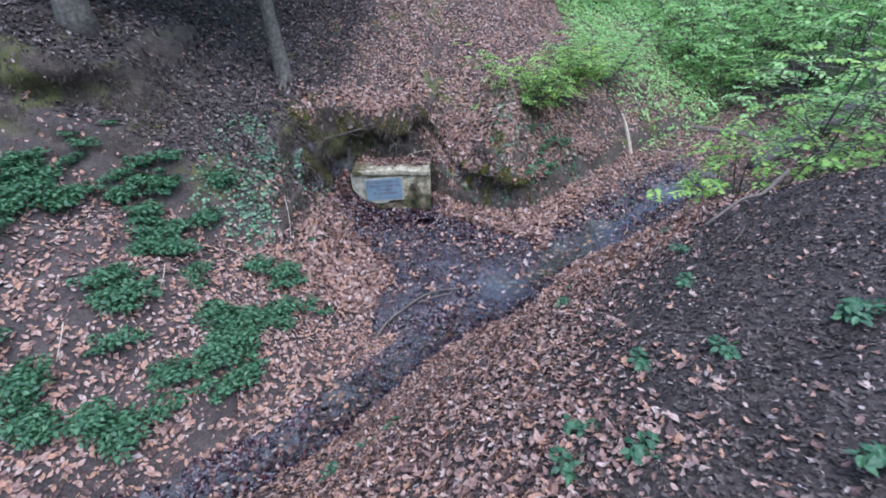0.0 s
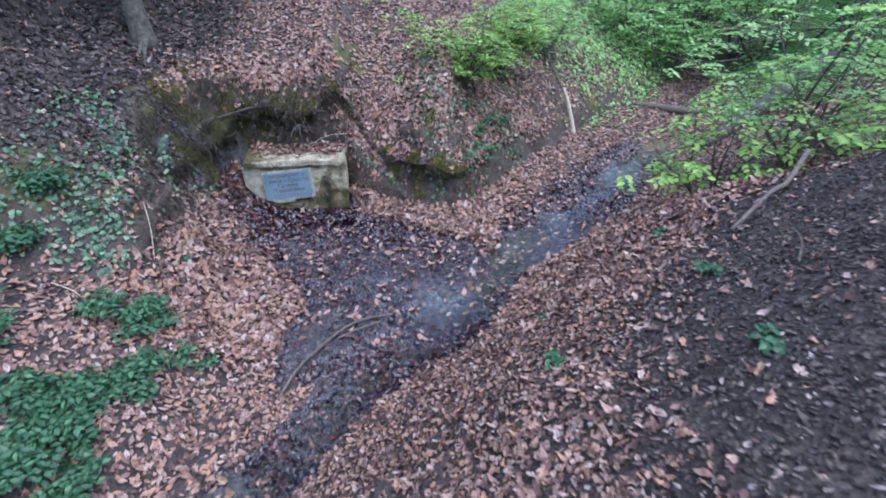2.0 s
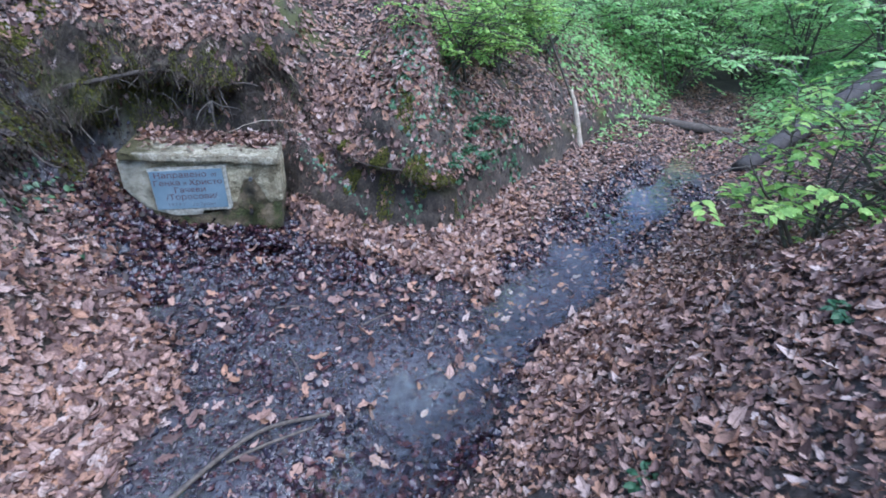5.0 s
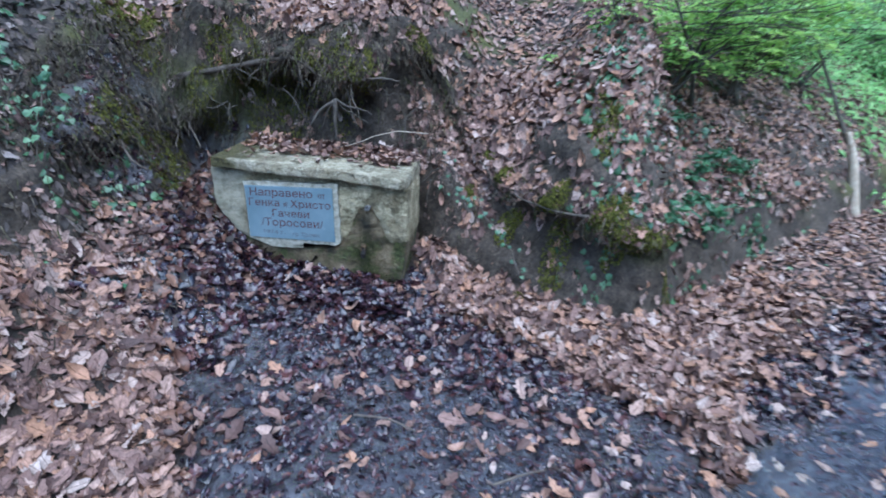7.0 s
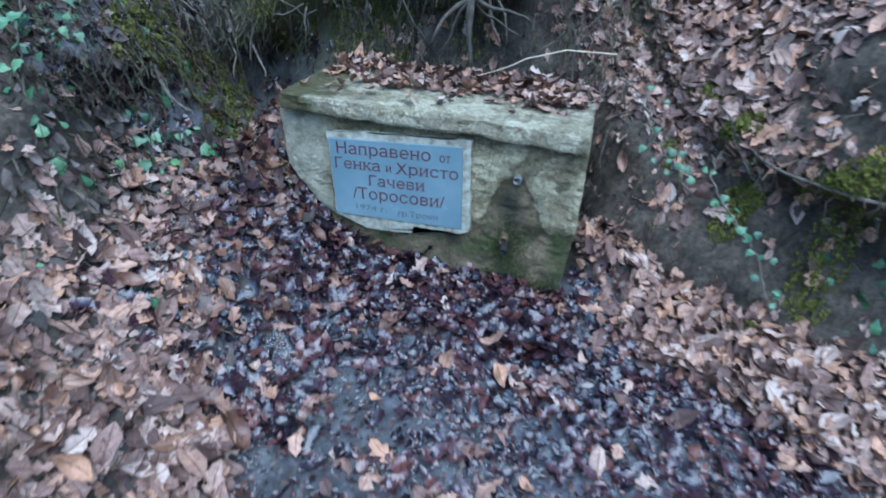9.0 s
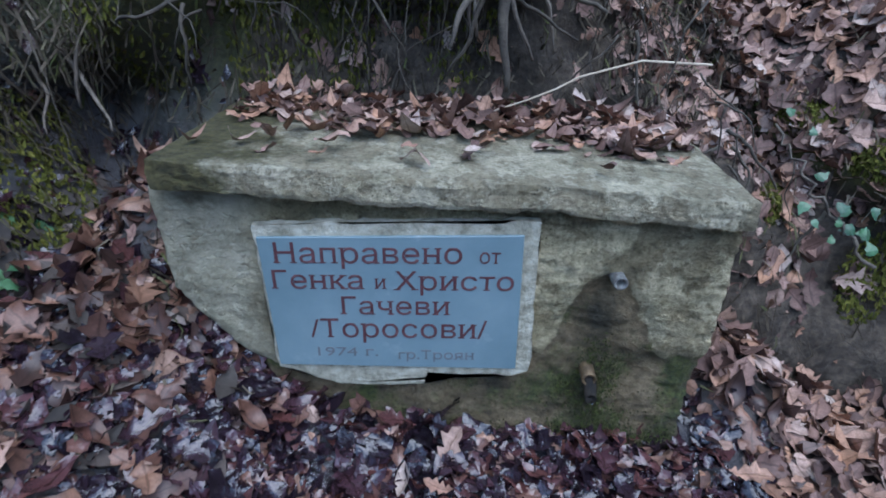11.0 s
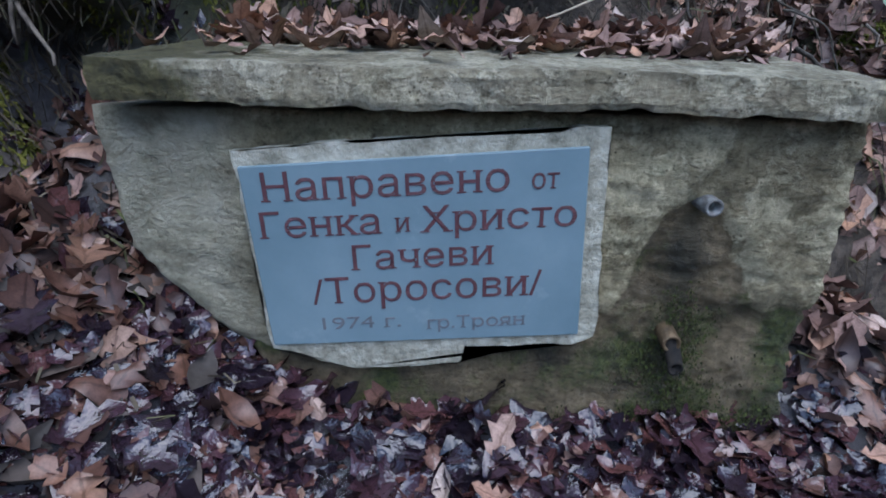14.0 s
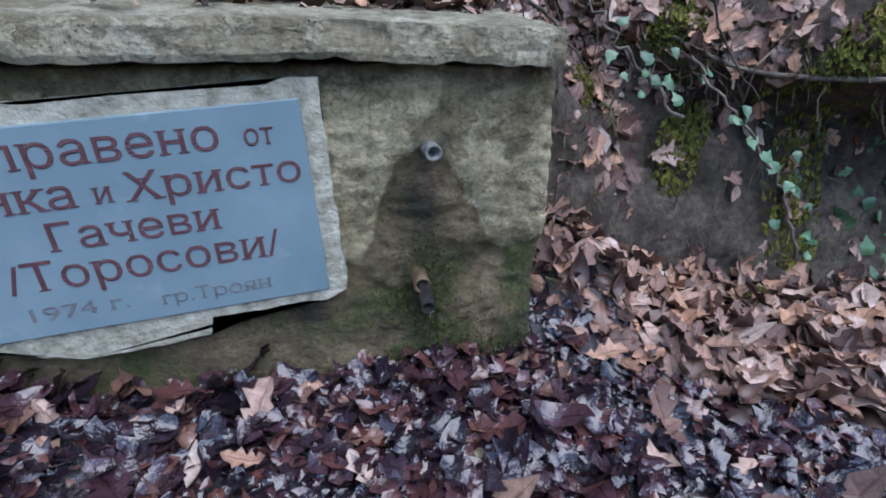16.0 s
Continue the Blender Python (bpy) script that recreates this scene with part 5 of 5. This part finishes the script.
def foot_moss():
    """Tufts of moss on the bare foot of the fountain, thickest below the pipe."""
    rnd = np.random.default_rng(41)
    x, z = rnd.uniform(-1.35, -0.38, 26000), rnd.uniform(-0.02, 0.34, 26000)
    clump = vnoise(x * 11, z * 11, 45) + 0.6 * vnoise(x * 30, z * 30, 46)
    pipe = np.exp(-((x + 0.6) / 0.1) ** 2)
    foot = ease(0.1, 0.02, z) * 0.25
    ok = rnd.random(26000) < ease(0.2, 1.1, 0.35 * clump + 0.75 * pipe * ease(0.36, 0.2, z) + 2 * foot - 0.5 * ease(0.1, 0.24, z) * (1 - pipe) + 0.12)
    x, z, clump = x[ok], z[ok], clump[ok]
    n = len(x)
    y = 7.693 - 0.03 * np.maximum(0, 0.2 - z) / 0.2 - 0.004 - 0.012 * rnd.random(n)
    rot = turned(np.tile([0.0, -1.0, 0.25], (n, 1)) / 1.031, rnd.uniform(0, 6.283, n), np.abs(rnd.normal(0, 1.0, n)), rnd.uniform(0, 6.283, n))
    v, q = strew(SCRAPS, np.stack([x, y, z], -1), rot, rnd.uniform(0.004, 0.009, n), rnd.integers(0, 2, n))
    m = leafy("wet_moss", [(0.0, (0.014, 0.016, 0.006)), (0.5, (0.045, 0.054, 0.015)), (1.0, (0.092, 0.112, 0.03))], 0.8, 0.2, 0.2)
    return tagged(packed("moss", v, q, m), "dark green wet moss on the foot of the fountain", "moss", kind="stuff")


foot_moss()


# ---- overhanging turf, roots, sticks, trees ----
def roots():
    rnd = np.random.default_rng(9)
    root = tagged(new("exposed_roots"), "tangle of bare roots hanging under the eroded bank", "roots")
    root.location = (-1.0, 8.15, 1.2)
    off = np.array(root.location)
    for i in range(64):
        x = rnd.uniform(-2.5, 0.15)
        y = 8.16 if x > -1.9 else 8.16 - (-1.9 - x) * 1.6
        if x > -0.15:
            y = 7.95
        z = rnd.uniform(0.95, 1.4) if x < -0.3 else rnd.uniform(0.6, 0.9)
        way = (rnd.normal(0, 0.8), -0.25, rnd.uniform(-1.0, 0.15))
        pts = wander((x, y + rnd.uniform(-0.12, 0.05), z), way, rnd.uniform(0.15, 0.5), 14, 0.2, 0.12, 200 + i)
        r0 = rnd.choice([0.0015, 0.002, 0.003, 0.004, 0.006])
        tubes("root", [(pts - off, np.linspace(r0, r0 * 0.35, len(pts)))], M_HANGING, root, "", 5)
    # a short thick stub with its side roots
    for way, r in (((0.1, -0.3, -1), 0.016), ((0.9, -0.2, -0.5), 0.01), ((-0.9, -0.2, -0.6), 0.011), ((0.7, -0.3, -0.9), 0.007), ((-0.5, -0.3, -1), 0.008)):
        pts = wander((-0.88, 7.93, 1.12), way, 0.26, 8, 0.2, 0.1, int(r * 9000))
        tubes("root", [(pts - off, np.linspace(r, r * 0.4, len(pts)))], M_HANGING, root, "", 6)


roots()


def rootlets():
    """Fine hanging root hairs and dead grass on the steep earth."""
    rnd = np.random.default_rng(17)
    def keep(x, y):
        return ease(0.85, 0.6, slant(x, y)[:, 2]) * (0.9 - 0.75 * ease(-0.1, 0.3, x))
    x, y = scatter(40000, -2.7, 1.8, 6.3, 9.0, keep)
    x, y = x[:3600], y[:3600]
    bx, by = scatter(60000, -2.7, 0.0, 7.4, 8.6, lambda x, y: ease(0.8, 0.5, slant(x, y)[:, 2]) * ease(0.6, 0.8, ground(x, y)))
    hx, hy = scatter(20000, -6.3, -4.0, 6.2, 7.8, lambda x, y: ease(0.85, 0.6, slant(x, y)[:, 2]))
    x, y = np.concatenate([x, bx[:3500], hx[:2500]]), np.concatenate([y, by[:3500], hy[:2500]])
    n = len(x)
    up = slant(x, y)
    z = ground(x, y)
    p = np.stack([x, y + jut(x, y, z), z], -1) + up * 0.04
    down = np.stack([rnd.normal(0, 0.3, n), rnd.normal(0, 0.2, n), -np.ones(n)], -1) + up * 0.35
    down /= np.linalg.norm(down, axis=1, keepdims=True)
    length = 0.02 + 0.12 * rnd.random(n) ** 2
    side = np.cross(down, up)
    side /= np.linalg.norm(side, axis=1, keepdims=True) + 1e-6
    w = rnd.uniform(0.0012, 0.0035, n)[:, None]
    mid = p + down * (length * 0.5)[:, None] + rnd.normal(0, 0.012, (n, 3)) + up * 0.015
    end = p + down * length[:, None] + rnd.normal(0, 0.018, (n, 3))
    v = np.stack([p - side * w, p + side * w, mid - side * w, mid + side * w, end - side * w * 0.4, end + side * w * 0.4], 1).reshape(-1, 3)
    k = np.arange(n)[:, None] * 6
    q = np.concatenate([k + np.array([[0, 1, 3, 2]]), k + np.array([[2, 3, 5, 4]])])
    m = leafy("root_hairs", [(0.0, (0.025, 0.02, 0.015)), (0.6, (0.055, 0.045, 0.033)), (0.9, (0.12, 0.1, 0.072)), (1.0, (0.07, 0.085, 0.026))], 0.9, 0.1)
    return tagged(packed("rootlets", v, q, m), "fine hanging rootlets and dead grass on bare earth", "roots", kind="stuff")


rootlets()


def lip_point(x, dz):
    """The place on the bank at x that lies dz above the lip."""
    ys = np.arange(7.3, 9.2, 0.01)
    z = ground(np.full_like(ys, x), ys)
    k = int(np.argmax(z > float(lip(np.array([x]))[0]) + dz))
    return np.array([x, ys[k] + float(jut(np.array([x]), ys[k:k + 1], z[k:k + 1])[0]), z[k]])


def lip_fringe():
    """Root hairs, dead grass and moss that hang as a ragged curtain from the turf lip."""
    rnd = np.random.default_rng(23)
    spots = np.array([lip_point(x, rnd.uniform(-0.03, 0.16)) for x in np.arange(-2.6, 1.3, 0.012)])
    n = 5200
    k = rnd.integers(0, len(spots), n)
    clump = 0.55 + 0.6 * vnoise(spots[k, 0] * 6, spots[k, 0] * 0, 24)
    ok = rnd.random(n) < np.clip(clump, 0.12, 1) * np.where(spots[k, 0] > -0.1, 0.8, 1.0)
    p = spots[k[ok]] + rnd.normal(0, 1, (ok.sum(), 3)) * np.array([0.01, 0.03, 0.025])
    n = len(p)
    down = np.stack([rnd.normal(0, 0.28, n), rnd.normal(-0.12, 0.16, n), -np.ones(n)], -1)
    length = (0.025 + 0.12 * rnd.random(n) ** 2) * np.where((p[:, 0] > -0.1) | (p[:, 0] < -1.55), 0.6, 1.0)
    side = np.stack([np.ones(n), rnd.normal(0, 0.5, n), np.zeros(n)], -1)
    w = rnd.uniform(0.0008, 0.0028, n)[:, None]
    mid = p + down * (length * 0.5)[:, None] + rnd.normal(0, 0.014, (n, 3))
    end = p + down * length[:, None] + rnd.normal(0, 0.02, (n, 3))
    v = np.stack([p - side * w, p + side * w, mid - side * w, mid + side * w, end - side * w * 0.4, end + side * w * 0.4], 1).reshape(-1, 3)
    i = np.arange(n)[:, None] * 6
    m = leafy("curtain_roots", [(0.0, (0.03, 0.023, 0.017)), (0.5, (0.085, 0.068, 0.05)), (0.8, (0.2, 0.17, 0.125)), (0.9, (0.07, 0.085, 0.025)), (1.0, (0.1, 0.11, 0.03))], 0.9, 0.1)
    return tagged(packed("hanging_rootlets", v, np.concatenate([i + np.array([[0, 1, 3, 2]]), i + np.array([[2, 3, 5, 4]])]), m), "ragged curtain of rootlets hanging from the turf lip", "roots", kind="stuff")


lip_fringe()


def lip_root():
    """The thick bare root that runs along the lip above the fountain, with its forks."""
    root = tagged(new("bare_root"), "thick bare root running along the turf lip above the fountain", "root")
    base = lip_point(-1.95, 0.12)
    root.location = base
    main = np.array([lip_point(x, dz) + np.array([0, -0.03, 0]) for x, dz in ((-2.05, 0.3), (-1.75, 0.08), (-1.45, 0.0), (-1.2, 0.02), (-1.05, 0.0), (-0.92, -0.03), (-0.84, -0.02), (-0.72, 0.0))])
    t = np.linspace(0, len(main) - 1, 26)
    path = np.stack([curve(np.arange(len(main)), main[:, i], t) for i in range(3)], -1)
    tubes("root", [(path - base, np.linspace(0.02, 0.009, 26) * (1 + 0.2 * np.sin(np.arange(26) * 2.1)))], M_ROOT, root, "", 8)
    for k, (at, way, length, r) in enumerate(((14, (0.9, -0.1, -0.55), 0.34, 0.012), (16, (0.35, -0.05, -1), 0.26, 0.009), (19, (0.7, -0.1, -0.8), 0.3, 0.01), (22, (0.2, -0.1, -1), 0.3, 0.007), (11, (0.3, -0.1, -0.9), 0.18, 0.008), (25, (0.9, 0.0, 0.1), 0.3, 0.009), (7, (-0.3, -0.15, -0.9), 0.16, 0.006))):
        pts = wander(path[at], way, length, 8, 0.16, 0.03, 500 + k)
        tubes("side_root", [(pts - base, np.linspace(r, r * 0.35, len(pts)))], M_ROOT, root, "", 6)
    # roots that reach down over the hollow beside the fountain
    for k, (x, dz, way, length, r) in enumerate(((-2.26, 0.1, (0.3, -0.25, -1), 0.42, 0.012), (-2.2, 0.14, (0.55, -0.2, -0.9), 0.36, 0.009), (-2.05, 0.05, (0.8, -0.2, -0.5), 0.3, 0.008), (-1.98, 0.12, (0.15, -0.2, -1), 0.26, 0.008), (-2.4, 0.06, (0.1, -0.3, -1), 0.34, 0.01), (-2.12, 0.0, (0.6, -0.3, -1), 0.22, 0.006))):
        pts = wander(lip_point(x, dz), way, length, 9, 0.14, 0.05, 540 + k)
        tubes("hanging_root", [(pts - base, np.linspace(r, r * 0.4, len(pts)))], M_ROOT, root, "", 7)


lip_root()


def bluff_root():
    """A thin bare root that lies along the lip of the small bluff beside the fountain."""
    pts = np.array([lip_point(x, dz) + np.array([0, -0.035, 0]) for x, dz in ((0.2, 0.06), (0.32, 0.02), (0.45, 0.0), (0.6, 0.03), (0.75, 0.06))])
    t = np.linspace(0, len(pts) - 1, 18)
    path = np.stack([curve(np.arange(len(pts)), pts[:, i], t) for i in range(3)], -1)
    ob = tubes("bare_root", [(path - path[0], np.linspace(0.005, 0.009, 18))], M_ROOT, None, "", 7)
    ob.location = path[0]
    tagged(ob, "thin bare root along the lip of the small bluff", "root")


bluff_root()


def stick(name, pts, r0, r1, mat, label, category="stick", lift=0.0):
    p = np.array([on_ground(x, y, dz + lift) for x, y, dz in pts])
    t = np.linspace(0, len(p) - 1, 14)
    path = np.stack([curve(np.arange(len(p)), p[:, i], t) for i in range(3)], -1)
    ob = tubes(name, [(path - path[0], np.linspace(r0, r1, 14))], mat, None, "", 8)
    ob.location = path[0]
    return tagged(ob, label, category)


stick("fallen_stick", [(0.05, 5.5, 0.05), (-0.3, 5.45, 0.06), (-0.55, 5.33, 0.04), (-0.85, 5.04, 0.05), (-1.0, 4.7, 0.04)], 0.011, 0.016, M_ROOT, "bent bare stick lying across the brook")
stick("fallen_stick", [(-0.05, 5.42, 0.05), (-0.3, 5.35, 0.05), (-0.5, 5.3, 0.03)], 0.008, 0.01, M_ROOT, "short bare stick lying in the mud")
for sx, sy, dx, dy in ((0.3, 6.3, 0.22, 0.12), (0.75, 6.05, 0.1, 0.25), (-0.35, 6.55, 0.3, -0.05), (-0.2, 6.0, 0.08, -0.3), (1.1, 7.2, 0.3, 0.1), (-2.9, 5.6, 0.35, -0.2), (-3.3, 4.9, 0.1, -0.4), (-2.4, 6.6, 0.15, -0.5), (-3.8, 3.9, 0.1, -0.35), (1.6, 4.8, 0.3, 0.2), (2.1, 3.3, 0.25, 0.3)):
    stick("fallen_twig", [(sx, sy, 0.04), (sx + dx * 0.5 + 0.02, sy + dy * 0.5, 0.06), (sx + dx, sy + dy, 0.04)], 0.006, 0.003, M_PALEWOOD if sx < -2 else M_ROOT, "thin dry twig lying on the leaves", "twig")
stick("broken_stake", [(3.85, 10.15, -0.05), (3.72, 10.25, 0.22), (3.62, 10.3, 0.4)], 0.055, 0.025, M_PALEWOOD, "splintered pale wooden stake leaning on the bank", "stake")
stick("dead_stem", [(3.66, 10.32, 0.3), (3.4, 10.4, 0.5), (3.2, 10.5, 0.75)], 0.02, 0.012, M_BARK, "thin dark dead stem leaning against the bank")
stick("fallen_log", [(5.7, 8.95, 0.04), (6.7, 9.2, 0.2), (8.4, 9.6, 0.3)], 0.12, 0.16, M_LOG, "dark fallen log lying across the brook", "log")
stick("fallen_log", [(5.75, 11.75, 0.0), (6.3, 11.2, 0.04), (6.95, 10.6, 0.0)], 0.07, 0.1, M_ROOT, "grey rotten trunk lying across the upper brook", "log")
stick("fallen_branch", [(2.2, 3.9, 0.1), (2.6, 4.1, 0.12), (2.9, 4.3, 0.05), (3.3, 4.6, 0.2)], 0.012, 0.02, M_ROOT, "grey fallen branch on the bank crest", "branch")


def tree(x, y, height, r, lean, seed, label):
    rnd = np.random.default_rng(seed)
    root = tagged(new("tree"), label, "tree")
    root.location = on_ground(x, y)
    trunk = wander((0, 0, -0.3), (lean[0], lean[1], 1), height, 16, 0.04, 0, seed)
    rad = r * (np.linspace(1, 0.35, 17) + 0.8 * np.exp(-np.arange(17) / 0.7))
    tubes("trunk", [(trunk, rad)], M_BARK, root, "grey-brown bark", 12)
    lines, P, R, S, K = [], [], [], [], []
    for k in range(4):
        a = rnd.uniform(0, 6.28)
        pts = wander((0, 0, 0.1), (math.cos(a), math.sin(a) - 0.4, -0.5), 0.6, 7, 0.15, 0.06, seed * 9 + k)
        lines.append((pts, np.linspace(r * 0.45, r * 0.1, len(pts))))
    tubes("surface_roots", lines, M_BARK, root, "", 7)
    lines = []
    for k in range(26):
        a, j = rnd.uniform(0, 6.28), rnd.integers(6, 16)
        br = wander(trunk[j], (math.cos(a), math.sin(a), 0.4), rnd.uniform(1.4, 3.4), 7, 0.12, 0.0, seed * 13 + k)
        lines.append((br, np.linspace(r * 0.25, 0.008, len(br))))
        # unseen crown, leaves set dense so that it shades the hillside
        for _ in range(130):
            o = br[rnd.integers(2, len(br))] + rnd.normal(0, 0.25, 3)
            a2 = rnd.uniform(0, 6.28)
            p, rr, sz, kk = spray_leaves(rnd, SMALL, o, np.array([math.cos(a2), math.sin(a2), 0.1]), 0.35, 7, 0.12)
            P.append(p), R.append(rr), S.append(sz), K.append(kk)
    tubes("limbs", lines, M_BARK, root, "", 6)
    v, q = strew(SMALL, np.concatenate(P), np.concatenate(R), np.concatenate(S), np.concatenate(K))
    packed("crown", v, q, M_SPRING, root)["label"] = "spring leaves, thickened out of view to shade the hillside"


def twig_over_slab():
    pts = np.array([(-1.02, 7.99, 0.77), (-0.9, 8.0, 0.8), (-0.8, 8.02, 0.83), (-0.72, 8.03, 0.86), (-0.66, 8.04, 0.89), (-0.5, 8.06, 0.93), (-0.3, 8.1, 0.92)])
    ob = tubes("twig", [(pts - pts[0], np.linspace(0.0018, 0.0034, 7))], M_PALEWOOD, None, "", 6)
    ob.location = pts[0]
    tagged(ob, "thin pale curved twig lying on the leaves behind the slab", "twig")


twig_over_slab()
tree(-2.9, 9.3, 7.0, 0.13, (-0.15, 0.05), 21, "slim grey tree on the slope above the fountain")
tree(-5.2, 7.6, 8.0, 0.2, (0.1, 0.0), 22, "grey tree with mossy foot high on the bank")
